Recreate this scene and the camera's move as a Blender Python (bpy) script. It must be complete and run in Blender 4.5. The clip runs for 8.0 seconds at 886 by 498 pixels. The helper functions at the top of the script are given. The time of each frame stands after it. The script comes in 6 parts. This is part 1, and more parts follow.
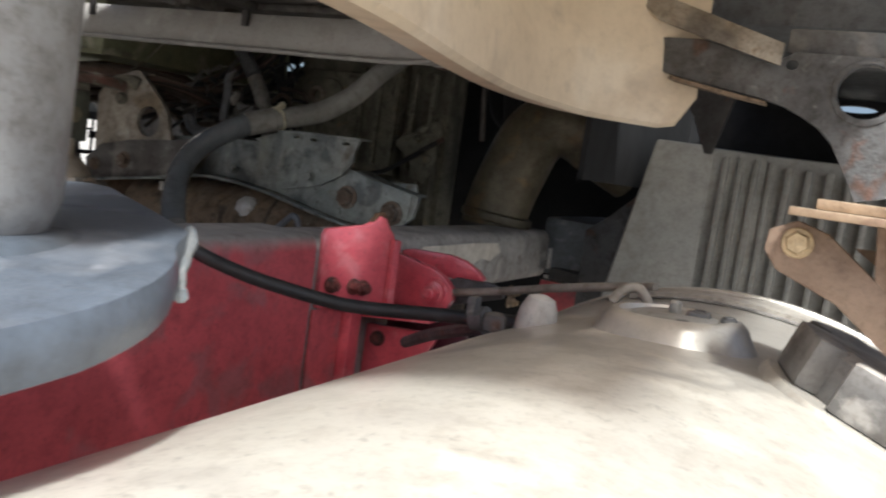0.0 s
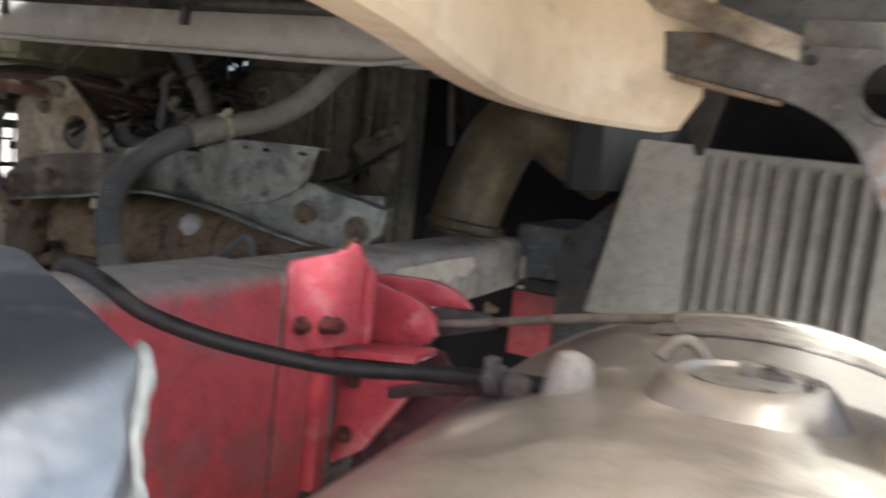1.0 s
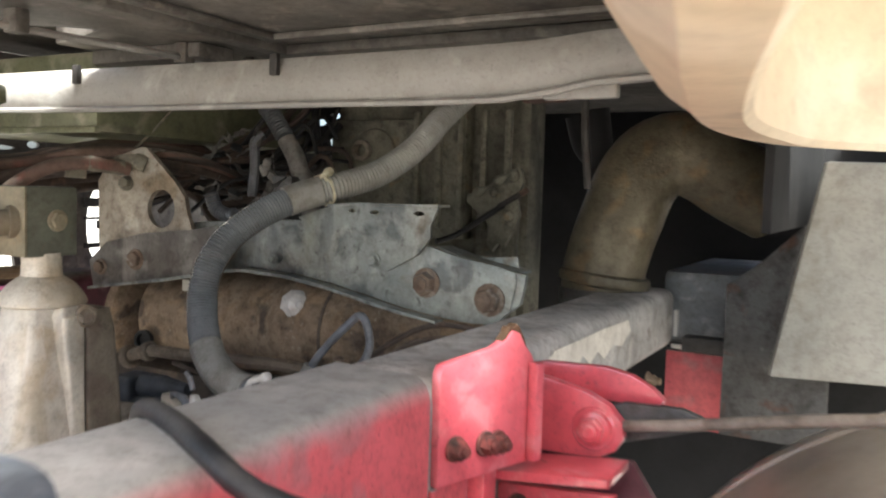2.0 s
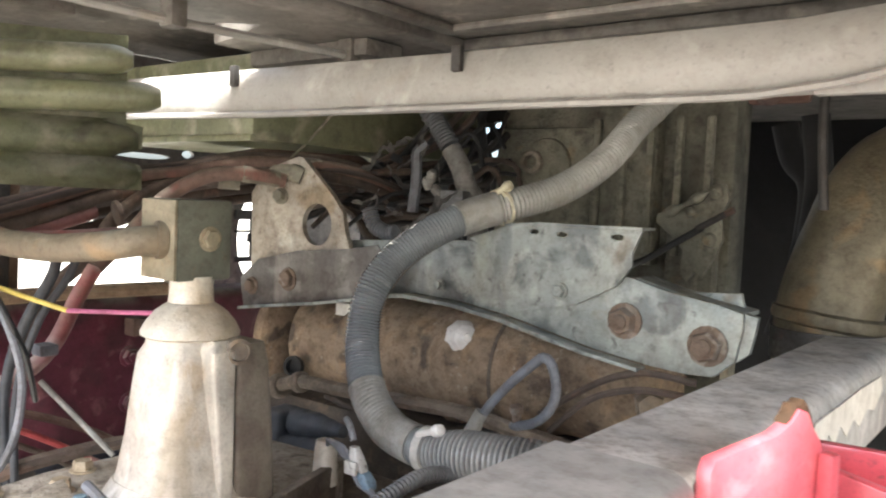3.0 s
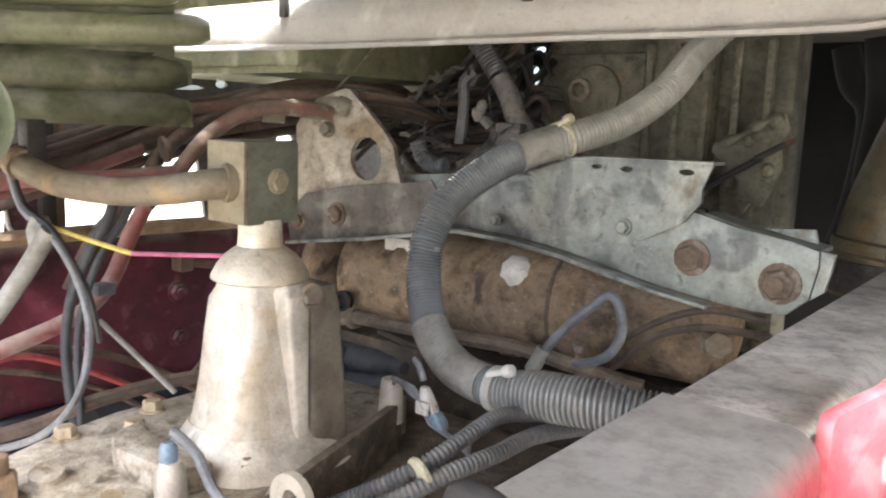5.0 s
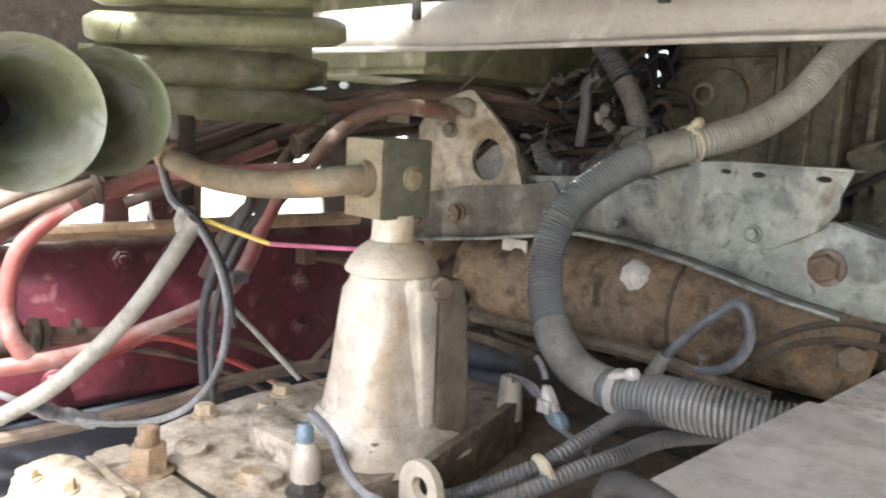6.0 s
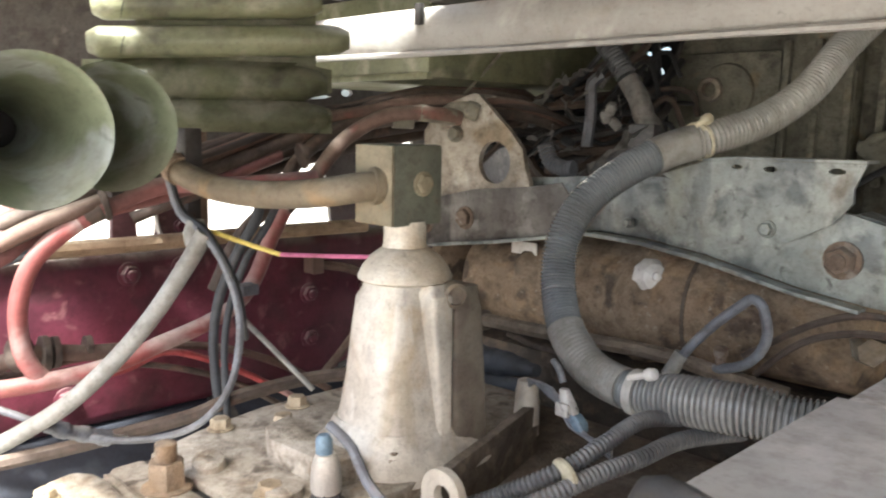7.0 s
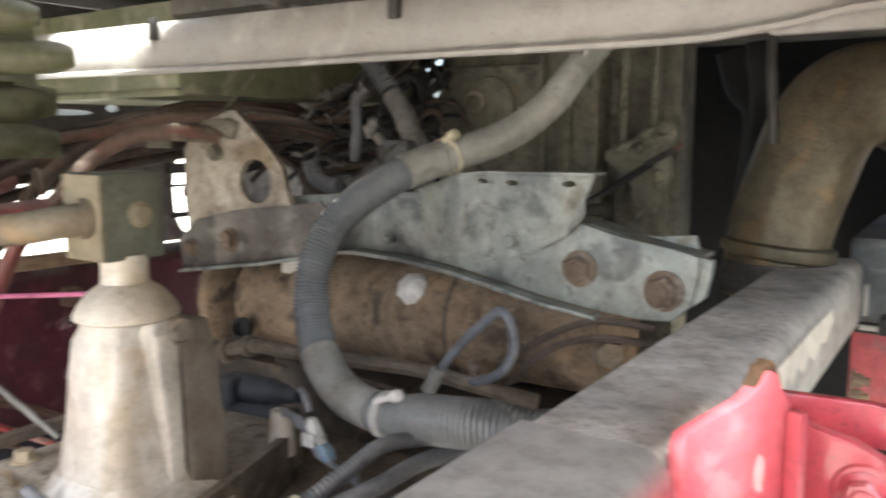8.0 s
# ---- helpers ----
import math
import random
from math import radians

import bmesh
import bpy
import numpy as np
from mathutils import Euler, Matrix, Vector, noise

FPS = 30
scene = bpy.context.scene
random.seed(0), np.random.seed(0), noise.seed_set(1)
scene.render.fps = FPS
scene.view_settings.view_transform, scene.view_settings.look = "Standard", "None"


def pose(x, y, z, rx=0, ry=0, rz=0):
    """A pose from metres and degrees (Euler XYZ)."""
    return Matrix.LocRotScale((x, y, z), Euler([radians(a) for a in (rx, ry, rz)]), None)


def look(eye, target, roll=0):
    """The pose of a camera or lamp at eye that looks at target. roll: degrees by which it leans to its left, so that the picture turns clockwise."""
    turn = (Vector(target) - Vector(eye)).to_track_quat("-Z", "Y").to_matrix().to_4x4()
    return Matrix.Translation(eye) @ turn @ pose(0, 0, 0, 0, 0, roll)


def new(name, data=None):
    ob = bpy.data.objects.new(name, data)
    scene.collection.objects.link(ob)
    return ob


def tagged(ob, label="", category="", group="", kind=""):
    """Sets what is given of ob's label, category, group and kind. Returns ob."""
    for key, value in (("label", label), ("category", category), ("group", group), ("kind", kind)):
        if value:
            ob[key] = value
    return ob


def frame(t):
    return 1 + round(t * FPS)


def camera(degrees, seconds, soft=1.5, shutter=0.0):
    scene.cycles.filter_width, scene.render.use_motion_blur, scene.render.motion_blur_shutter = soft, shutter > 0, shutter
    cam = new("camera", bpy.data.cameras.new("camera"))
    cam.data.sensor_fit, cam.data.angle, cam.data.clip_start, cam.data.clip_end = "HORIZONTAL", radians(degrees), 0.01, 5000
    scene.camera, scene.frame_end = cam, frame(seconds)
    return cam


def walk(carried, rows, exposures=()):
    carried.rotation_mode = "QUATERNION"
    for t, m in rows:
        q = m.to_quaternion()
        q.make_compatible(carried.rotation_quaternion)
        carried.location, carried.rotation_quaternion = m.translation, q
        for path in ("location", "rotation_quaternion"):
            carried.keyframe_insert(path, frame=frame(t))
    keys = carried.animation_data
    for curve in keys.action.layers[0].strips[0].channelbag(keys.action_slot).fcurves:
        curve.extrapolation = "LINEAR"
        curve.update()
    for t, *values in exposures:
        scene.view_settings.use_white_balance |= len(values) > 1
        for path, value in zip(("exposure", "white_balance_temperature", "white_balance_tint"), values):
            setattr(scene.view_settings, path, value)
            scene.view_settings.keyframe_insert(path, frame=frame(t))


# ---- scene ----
cam = camera(57.6, 8.0, soft=2.0, shutter=0.5)
PATH = [
    (0, (0.7476, 0.1476, 1.1476), (-0.1405, 1.9271, 0.9359), 8.11),
    (0.5, (0.725, 0.18, 1.1371), (-0.0152, 2.0308, 0.974), 7.28),
    (0.8, (0.6818, 0.2107, 1.1552), (-0.0168, 2.0784, 1.0013), 6.46),
    (1, (0.6399, 0.2472, 1.171), (-0.1178, 2.0854, 0.9546), 6.55),
    (1.2, (0.6075, 0.2666, 1.1869), (-0.2797, 2.0438, 0.954), 4.29),
    (2.3, (0.4155, 0.4896, 1.1781), (-0.5769, 2.2239, 1.0918), 0.81),
    (2.5, (0.3804, 0.5217, 1.1666), (-0.7262, 2.1854, 1.081), 1.40),
    (3, (0.316, 0.5263, 1.1862), (-0.9107, 2.1019, 1.0736), 2.65),
    (3.5, (0.283, 0.5246, 1.1818), (-0.9456, 2.0934, 1.0107), 3.11),
    (4, (0.2636, 0.5254, 1.193), (-0.9392, 2.1072, 0.9672), 2.15),
    (4.2, (0.2611, 0.5232, 1.1977), (-0.9309, 2.1089, 0.9433), 1.56),
    (5.3, (0.2572, 0.4974, 1.2011), (-1.0131, 2.0072, 0.8745), 2.81),
    (5.5, (0.2582, 0.4926, 1.1973), (-1.0634, 1.9592, 0.8771), 3.14),
    (6, (0.2451, 0.4751, 1.1968), (-1.1678, 1.8563, 0.8869), 2.92),
    (6.5, (0.2323, 0.4583, 1.193), (-1.2091, 1.8113, 0.8904), 2.05),
    (7, (0.2337, 0.4729, 1.196), (-1.1862, 1.8494, 0.8975), 1.06),
    (7.5, (0.2599, 0.5125, 1.2104), (-1.0424, 2.0046, 0.9318), -0.08),
    (8, (0.2902, 0.5541, 1.2127), (-0.815, 2.1968, 0.9299), -0.15),
]
walk(cam, [(t, look(eye, target, roll)) for t, eye, target, roll in PATH], [(0.0, 0.5, 5900, 6), (0.6, 0.62, 5900, 6), (1.0, 1.15, 6000, 6), (1.2, 1.4, 6100, 5), (2.3, 2.35, 6200, 4), (3.0, 2.83, 6200, 4), (4.2, 2.81, 6200, 4), (5.3, 2.79, 6200, 4), (6.5, 2.62, 6200, 4), (7.5, 2.45, 6200, 4), (8.0, 2.55, 6200, 4)])

# ---------- world and light ----------
world = bpy.data.worlds.new("sky")
scene.world = world
world.use_nodes = True
wn = world.node_tree
sky = wn.nodes.new("ShaderNodeTexSky")
sky.sky_type = "NISHITA"
sky.sun_disc = False
sky.sun_elevation, sky.sun_rotation = radians(59), radians(149)
sky.dust_density, sky.air_density, sky.ozone_density = 6.0, 0.8, 0.3
wn.links.new(sky.outputs[0], wn.nodes["Background"].inputs[0])
wn.nodes["Background"].inputs[1].default_value = 0.15
sun_data = bpy.data.lights.new("sun", "SUN")
sun_data.energy, sun_data.angle, sun_data.color = 5.0, radians(6), (1.0, 0.96, 0.91)
sun = new("sun", sun_data)
sun.matrix_world = look((1.2, -2.0, 3.9), (0, 0, 0))


# ---------- materials ----------
def material(name, c1, c2, scale=8.0, rough=0.6, metal=0.0, bump=0.25, fine=90.0, spots=None, dust=0.0,
             dust_colour=(0.30, 0.27, 0.24), coat=0.0, grime=0.5, streaks=(), film=None):
    """Two-tone noise, a finer grain, optional spots (colour, threshold, scale) and dust that lies on upward faces."""
    m = bpy.data.materials.new(name)
    m.use_nodes = True
    nt = m.node_tree
    n, l = nt.nodes, nt.links
    shader = n["Principled BSDF"]
    pos = n.new("ShaderNodeNewGeometry")

    def noise_of(s, detail=6.0, distort=0.3):
        t = n.new("ShaderNodeTexNoise")
        t.inputs["Scale"].default_value, t.inputs["Detail"].default_value = s, detail
        t.inputs["Distortion"].default_value = distort
        l.new(pos.outputs["Position"], t.inputs["Vector"])
        return t.outputs["Fac"]

    def ramp(fac, a, b):
        r = n.new("ShaderNodeMapRange")
        r.inputs[1].default_value, r.inputs[2].default_value = a, b
        l.new(fac, r.inputs[0])
        return r.outputs[0]

    def mix(fac, a, b):
        x = n.new("ShaderNodeMix")
        x.data_type = "RGBA"
        l.new(fac, x.inputs[0])
        for socket, v in ((x.inputs[6], a), (x.inputs[7], b)):
            if isinstance(v, tuple):
                socket.default_value = (*v, 1)
            else:
                l.new(v, socket)
        return x.outputs[2]

    big, small = noise_of(scale * 1.4, 9.0), noise_of(fine * 2.4, 5.0)
    colour = mix(ramp(big, 0.35, 0.65), c1, c2)
    dark = tuple(0.55 * v for v in c1)
    colour = mix(ramp(small, 0.58, 0.85), colour, dark)
    if spots:
        for tint, low, size in spots:
            fade = n.new("ShaderNodeMath")
            fade.operation = "MULTIPLY"
            fade.inputs[1].default_value = 0.75
            l.new(ramp(noise_of(size * 2.2, 12.0, 0.4), low - 0.03, low + 0.07), fade.inputs[0])
            colour = mix(fade.outputs[0], colour, tint)
    if film:
        tint, place, reach = film
        away = n.new("ShaderNodeVectorMath")
        away.operation = "DISTANCE"
        l.new(pos.outputs["Position"], away.inputs[0])
        away.inputs[1].default_value = place
        wander = n.new("ShaderNodeMath")
        wander.operation = "MULTIPLY_ADD"
        l.new(noise_of(11.0, 7.0, 1.2), wander.inputs[0])
        wander.inputs[1].default_value = 0.30
        l.new(away.outputs["Value"], wander.inputs[2])
        colour = mix(ramp(wander.outputs[0], reach + 0.018, reach - 0.018), colour, tint)
    for tint, low, size in streaks:
        stretch = n.new("ShaderNodeVectorMath")
        stretch.operation = "MULTIPLY"
        stretch.inputs[1].default_value = (1.0, 1.0, 0.22)
        l.new(pos.outputs["Position"], stretch.inputs[0])
        run = n.new("ShaderNodeTexNoise")
        run.inputs["Scale"].default_value, run.inputs["Detail"].default_value, run.inputs["Distortion"].default_value = size, 8.0, 0.6
        l.new(stretch.outputs[0], run.inputs["Vector"])
        colour = mix(ramp(run.outputs["Fac"], low, low + 0.16), colour, tint)
    if dust:
        split = n.new("ShaderNodeSeparateXYZ")
        l.new(pos.outputs["Normal"], split.inputs[0])
        up = ramp(split.outputs[2], 0.15, 0.9)
        mul = n.new("ShaderNodeMath")
        mul.operation = "MULTIPLY"
        l.new(up, mul.inputs[0])
        l.new(ramp(noise_of(14.0), 0.75 - dust * 0.75, 0.95 - dust * 0.75), mul.inputs[1])
        powder = mix(ramp(noise_of(11.0, 9.0), 0.38, 0.66), tuple(0.72 * v for v in dust_colour), tuple(1.12 * v for v in dust_colour))
        colour = mix(mul.outputs[0], colour, powder)
        rise = n.new("ShaderNodeMix")
        l.new(mul.outputs[0], rise.inputs[0])
        rise.inputs[2].default_value, rise.inputs[3].default_value = rough, 0.9
        l.new(rise.outputs[0], shader.inputs["Roughness"])
    else:
        vary = n.new("ShaderNodeMapRange")
        vary.inputs[3].default_value, vary.inputs[4].default_value = max(rough - 0.12, 0.05), min(rough + 0.15, 1)
        l.new(big, vary.inputs[0])
        l.new(vary.outputs[0], shader.inputs["Roughness"])
    if grime:
        for size, low, high in ((12.0, 0.44, 0.70), (48.0, 0.47, 0.68), (150.0, 0.50, 0.70)):
            amount = n.new("ShaderNodeMath")
            amount.operation = "MULTIPLY"
            amount.inputs[1].default_value = grime
            soil = n.new("ShaderNodeTexNoise")
            soil.inputs["Scale"].default_value, soil.inputs["Detail"].default_value = size, 12.0
            soil.inputs["Roughness"].default_value = 0.68
            l.new(pos.outputs["Position"], soil.inputs["Vector"])
            l.new(ramp(soil.outputs["Fac"], low, high), amount.inputs[0])
            x = n.new("ShaderNodeMix")
            x.data_type, x.blend_type = "RGBA", "MULTIPLY"
            l.new(amount.outputs[0], x.inputs[0])
            l.new(colour, x.inputs[6])
            x.inputs[7].default_value = (0.42, 0.37, 0.32, 1)
            colour = x.outputs[2]
    l.new(colour, shader.inputs["Base Color"])
    shader.inputs["Metallic"].default_value = metal
    shader.inputs["Coat Weight"].default_value = coat
    if bump:
        b = n.new("ShaderNodeBump")
        b.inputs["Strength"].default_value, b.inputs["Distance"].default_value = bump, 0.002
        l.new(small, b.inputs["Height"])
        b2 = n.new("ShaderNodeBump")
        b2.inputs["Strength"].default_value, b2.inputs["Distance"].default_value = bump * 0.6, 0.006
        l.new(noise_of(28.0, 8.0), b2.inputs["Height"])
        l.new(b.outputs[0], b2.inputs["Normal"])
        l.new(b2.outputs[0], shader.inputs["Normal"])
    return m


RUST = (0.16, 0.075, 0.035)
red_paint = material("red_paint", (0.77, 0.15, 0.17), (0.66, 0.135, 0.155), 4, 0.4, bump=0.15, dust=0.9, dust_colour=(0.50, 0.475, 0.44), spots=[((0.50, 0.20, 0.21), 0.58, 7), ((0.25, 0.07, 0.07), 0.72, 22)], grime=0.3)
rail_grey = material("grey_rail", (0.46, 0.45, 0.43), (0.33, 0.32, 0.305), 7, 0.55, 0.1, 0.5, 100, spots=[((0.58, 0.565, 0.53), 0.60, 9), ((0.16, 0.115, 0.09), 0.64, 16)], dust=0.6, dust_colour=(0.69, 0.66, 0.62), grime=0.5)
red_bright = material("red_bright", (0.80, 0.135, 0.165), (0.70, 0.10, 0.13), 14, 0.3, bump=0.12, dust=0.25, dust_colour=(0.5, 0.25, 0.24), spots=[(RUST, 0.70, 40), ((0.82, 0.30, 0.32), 0.60, 9)], coat=0.8, grime=0.25)
# Paler copy of red_bright: the pad's blown highlight is put into the colour.
red_glare = material("red_with_glare", (0.80, 0.165, 0.195), (0.72, 0.115, 0.145), 16, 0.32, bump=0.12, spots=[((0.80, 0.26, 0.28), 0.58, 10), ((0.42, 0.08, 0.08), 0.70, 30)], coat=0.8, grime=0.2)
# Darker copy of the rail red: the far side's shade is in the colour.
red_shaded = material("red_shaded", (0.135, 0.026, 0.044), (0.075, 0.018, 0.031), 4, 0.45, bump=0.2, dust=0.5, spots=[((0.06, 0.022, 0.028), 0.55, 4), ((0.20, 0.09, 0.095), 0.62, 14)], grime=0.4)
cast_alu = material("cast_aluminium", (0.68, 0.64, 0.55), (0.56, 0.51, 0.42), 6, 0.5, 0.2, 0.5, 120, spots=[((0.46, 0.34, 0.18), 0.58, 3), ((0.40, 0.37, 0.33), 0.58, 2.5), ((0.16, 0.13, 0.09), 0.70, 24)], dust=0.3, dust_colour=(0.58, 0.53, 0.45), grime=0.3)
gear_alu = material("gearbox_aluminium", (0.55, 0.50, 0.42), (0.38, 0.33, 0.26), 12, 0.65, 0.1, 0.8, 140, spots=[((0.11, 0.085, 0.06), 0.61, 18), ((0.28, 0.18, 0.09), 0.62, 11)], dust=0.35, dust_colour=(0.55, 0.50, 0.42), grime=0.7)
galv = material("galvanised_steel", (0.355, 0.378, 0.352), (0.215, 0.240, 0.236), 9, 0.42, 0.25, 0.4, 100, spots=[((0.40, 0.415, 0.39), 0.57, 16), ((0.095, 0.105, 0.11), 0.55, 8), ((0.16, 0.125, 0.09), 0.60, 7), ((0.09, 0.088, 0.085), 0.64, 30)], dust=0.4, dust_colour=(0.36, 0.35, 0.28), grime=0.4, streaks=[((0.17, 0.185, 0.19), 0.55, 22), ((0.32, 0.31, 0.21), 0.60, 12)])
galv_brown = material("stained_galvanised_steel", (0.165, 0.150, 0.136), (0.105, 0.095, 0.086), 12, 0.5, 0.2, 0.5, 100, spots=[((0.27, 0.26, 0.24), 0.58, 12), ((0.08, 0.07, 0.06), 0.60, 16)], grime=0.45, streaks=[((0.30, 0.28, 0.25), 0.58, 24)])
rusty = material("rusty_cast_iron", (0.36, 0.27, 0.185), (0.225, 0.168, 0.118), 6, 0.8, 0.05, 1.0, 170, spots=[((0.38, 0.265, 0.16), 0.57, 9), ((0.07, 0.055, 0.045), 0.60, 12), ((0.46, 0.40, 0.32), 0.66, 45)], dust=0.35, dust_colour=(0.40, 0.335, 0.26), grime=0.6)
# Dark brown with the shade of the cavity under the barrel in it.
cavity_shade = material("shaded_dark_casting", (0.075, 0.06, 0.047), (0.042, 0.035, 0.03), 14, 0.7, 0.05, 0.8, 120, spots=[((0.16, 0.12, 0.085), 0.60, 16)], grime=0.5)
iron = material("dark_iron", (0.075, 0.07, 0.067), (0.045, 0.042, 0.04), 10, 0.6, 0.3, 0.5, 110, spots=[(RUST, 0.68, 24)], dust=0.25, dust_colour=(0.16, 0.145, 0.13))
iron_grey = material("weathered_grey_iron", (0.15, 0.15, 0.15), (0.095, 0.095, 0.095), 10, 0.6, 0.2, 0.5, 110, spots=[((0.16, 0.075, 0.045), 0.62, 11), ((0.24, 0.24, 0.235), 0.66, 26)], dust=0.2, grime=0.6)
olive = material("olive_paint", (0.20, 0.205, 0.12), (0.135, 0.14, 0.078), 5, 0.42, 0, 0.25, 90, dust=0.4, spots=[((0.31, 0.30, 0.22), 0.56, 7), ((0.07, 0.068, 0.045), 0.60, 8)], dust_colour=(0.40, 0.38, 0.30), grime=0.4)
olive_block = material("olive_grey_block", (0.135, 0.14, 0.105), (0.10, 0.105, 0.08), 14, 0.65, bump=0.3, spots=[((0.20, 0.15, 0.09), 0.66, 30)])
horn_paint = material("horn_olive_paint", (0.22, 0.25, 0.165), (0.155, 0.18, 0.115), 8, 0.4, 0.1, 0.2, 90, dust=0.5, dust_colour=(0.34, 0.35, 0.28), spots=[((0.33, 0.355, 0.345), 0.53, 7), ((0.09, 0.10, 0.08), 0.66, 18)], grime=0.3)
beam_paint = material("cab_beam_paint", (0.345, 0.33, 0.308), (0.28, 0.268, 0.25), 3, 0.45, 0, 0.2, 90, dust=0.3, spots=[((0.33, 0.30, 0.265), 0.60, 6), ((0.45, 0.435, 0.41), 0.62, 9)], grime=0.2)
floor_paint = material("cab_floor_paint", (0.185, 0.168, 0.148), (0.125, 0.115, 0.102), 5, 0.6, 0, 0.4, 90, spots=[((0.08, 0.072, 0.065), 0.58, 8), ((0.28, 0.255, 0.22), 0.62, 12)], grime=0.5)
cream = material("dusty_beige_plastic", (0.74, 0.62, 0.455), (0.64, 0.525, 0.375), 3, 0.6, 0, 0.12, 8, dust=0.2, spots=[((0.80, 0.70, 0.55), 0.58, 3), ((0.52, 0.43, 0.32), 0.62, 4)], grime=0.12)
tan_metal = material("tan_dusty_metal", (0.40, 0.29, 0.19), (0.29, 0.205, 0.13), 12, 0.6, 0.1, 0.4, dust=0.5, dust_colour=(0.62, 0.51, 0.36), spots=[((0.20, 0.12, 0.08), 0.62, 14)], grime=0.4)
link_brown = material("orange_brown_tube", (0.20, 0.162, 0.108), (0.15, 0.124, 0.084), 8, 0.6, 0.1, 0.4, 110, spots=[((0.27, 0.185, 0.095), 0.60, 8), ((0.12, 0.085, 0.055), 0.64, 18)], dust=0.45, dust_colour=(0.29, 0.262, 0.195), grime=0.4)
dull_bolt = material("dusty_bolt_steel", (0.50, 0.42, 0.30), (0.36, 0.28, 0.18), 20, 0.65, 0.15, 0.5, 140, spots=[((0.22, 0.15, 0.09), 0.62, 30)], dust=0.3, dust_colour=(0.52, 0.46, 0.37))
sill_dark = material("dark_sill_paint", (0.18, 0.185, 0.19), (0.12, 0.125, 0.13), 6, 0.55, 0.1, 0.3, 90, spots=[((0.27, 0.265, 0.25), 0.62, 9)], dust=0.2)
# Near-black: the engine bay's deep shade is put into this colour.
shade_black = material("near_black_shade", (0.014, 0.014, 0.015), (0.009, 0.009, 0.010), 6, 0.8, 0, 0.3, 90)
arm_brown = material("rusty_tan_arm", (0.30, 0.215, 0.155), (0.215, 0.15, 0.105), 12, 0.6, 0.1, 0.4, 110, dust=0.4, dust_colour=(0.46, 0.36, 0.25), spots=[((0.17, 0.095, 0.06), 0.60, 14)], grime=0.4)
plate_steel = material("stained_plate_steel", (0.46, 0.41, 0.335), (0.30, 0.265, 0.215), 8, 0.5, 0.25, 0.5, 100, spots=[((0.24, 0.175, 0.10), 0.58, 5), ((0.13, 0.115, 0.10), 0.54, 4), ((0.56, 0.53, 0.46), 0.60, 6), ((0.20, 0.12, 0.06), 0.66, 30)], dust=0.3, grime=0.6)
rust_dull = material("dusty_rust_bolt", (0.25, 0.185, 0.14), (0.165, 0.12, 0.09), 20, 0.8, 0.05, 0.7, 140, spots=[((0.34, 0.30, 0.26), 0.56, 20)], dust=0.3)
olive_tan = material("olive_tan_lit", (0.28, 0.235, 0.155), (0.20, 0.18, 0.12), 14, 0.65, 0, 0.3, 110, spots=[((0.33, 0.24, 0.13), 0.60, 20)], grime=0.4)
# Brown grime plus the tower's shaded side, both in the colour.
cast_brown = material("stained_shaded_casting", (0.25, 0.215, 0.165), (0.165, 0.14, 0.105), 8, 0.6, 0.1, 0.5, 120, spots=[((0.13, 0.10, 0.075), 0.60, 7), ((0.36, 0.31, 0.25), 0.60, 10)], grime=0.35, streaks=[((0.36, 0.25, 0.13), 0.58, 22), ((0.14, 0.12, 0.10), 0.58, 18)])
tower_cast = material("stained_tower_casting", (0.70, 0.655, 0.565), (0.57, 0.52, 0.425), 9, 0.42, 0.2, 0.45, 120, spots=[((0.46, 0.33, 0.18), 0.60, 6), ((0.40, 0.37, 0.32), 0.56, 4)], dust=0.2, dust_colour=(0.58, 0.53, 0.45), grime=0.32, streaks=[((0.44, 0.35, 0.22), 0.53, 16), ((0.36, 0.335, 0.30), 0.55, 26), ((0.80, 0.78, 0.72), 0.60, 34)])
fitting_dusty = material("dusty_olive_fitting", (0.22, 0.205, 0.155), (0.14, 0.13, 0.10), 22, 0.6, 0.1, 0.5, 120, spots=[((0.30, 0.27, 0.20), 0.58, 20)], dust=0.4, dust_colour=(0.33, 0.30, 0.235), grime=0.4)
boot_grey = material("pale_rubber_boot", (0.52, 0.50, 0.46), (0.42, 0.40, 0.36), 12, 0.6, 0, 0.2, 90, dust=0.3, grime=0.3)
conduit_dark = material("dark_corrugated_plastic", (0.135, 0.14, 0.145), (0.092, 0.096, 0.101), 9, 0.35, bump=0.1, dust=0.4, dust_colour=(0.27, 0.255, 0.235), grime=0.4)
strap_steel = material("dull_strap_steel", (0.40, 0.37, 0.32), (0.29, 0.265, 0.225), 8, 0.6, 0.15, 0.2, 90, spots=[((0.22, 0.19, 0.16), 0.60, 9)], grime=0.4)
cream_flake = material("flaking_cream_paint", (0.74, 0.70, 0.62), (0.58, 0.545, 0.48), 12, 0.6, bump=0.3, dust=0.2, grime=0.3)
hose_faded = material("faded_red_hose", (0.36, 0.10, 0.095), (0.26, 0.09, 0.083), 5, 0.55, bump=0.15, dust=0.55, dust_colour=(0.42, 0.33, 0.30), spots=[((0.46, 0.40, 0.37), 0.54, 3.5), ((0.20, 0.09, 0.06), 0.62, 8)], grime=0.3)
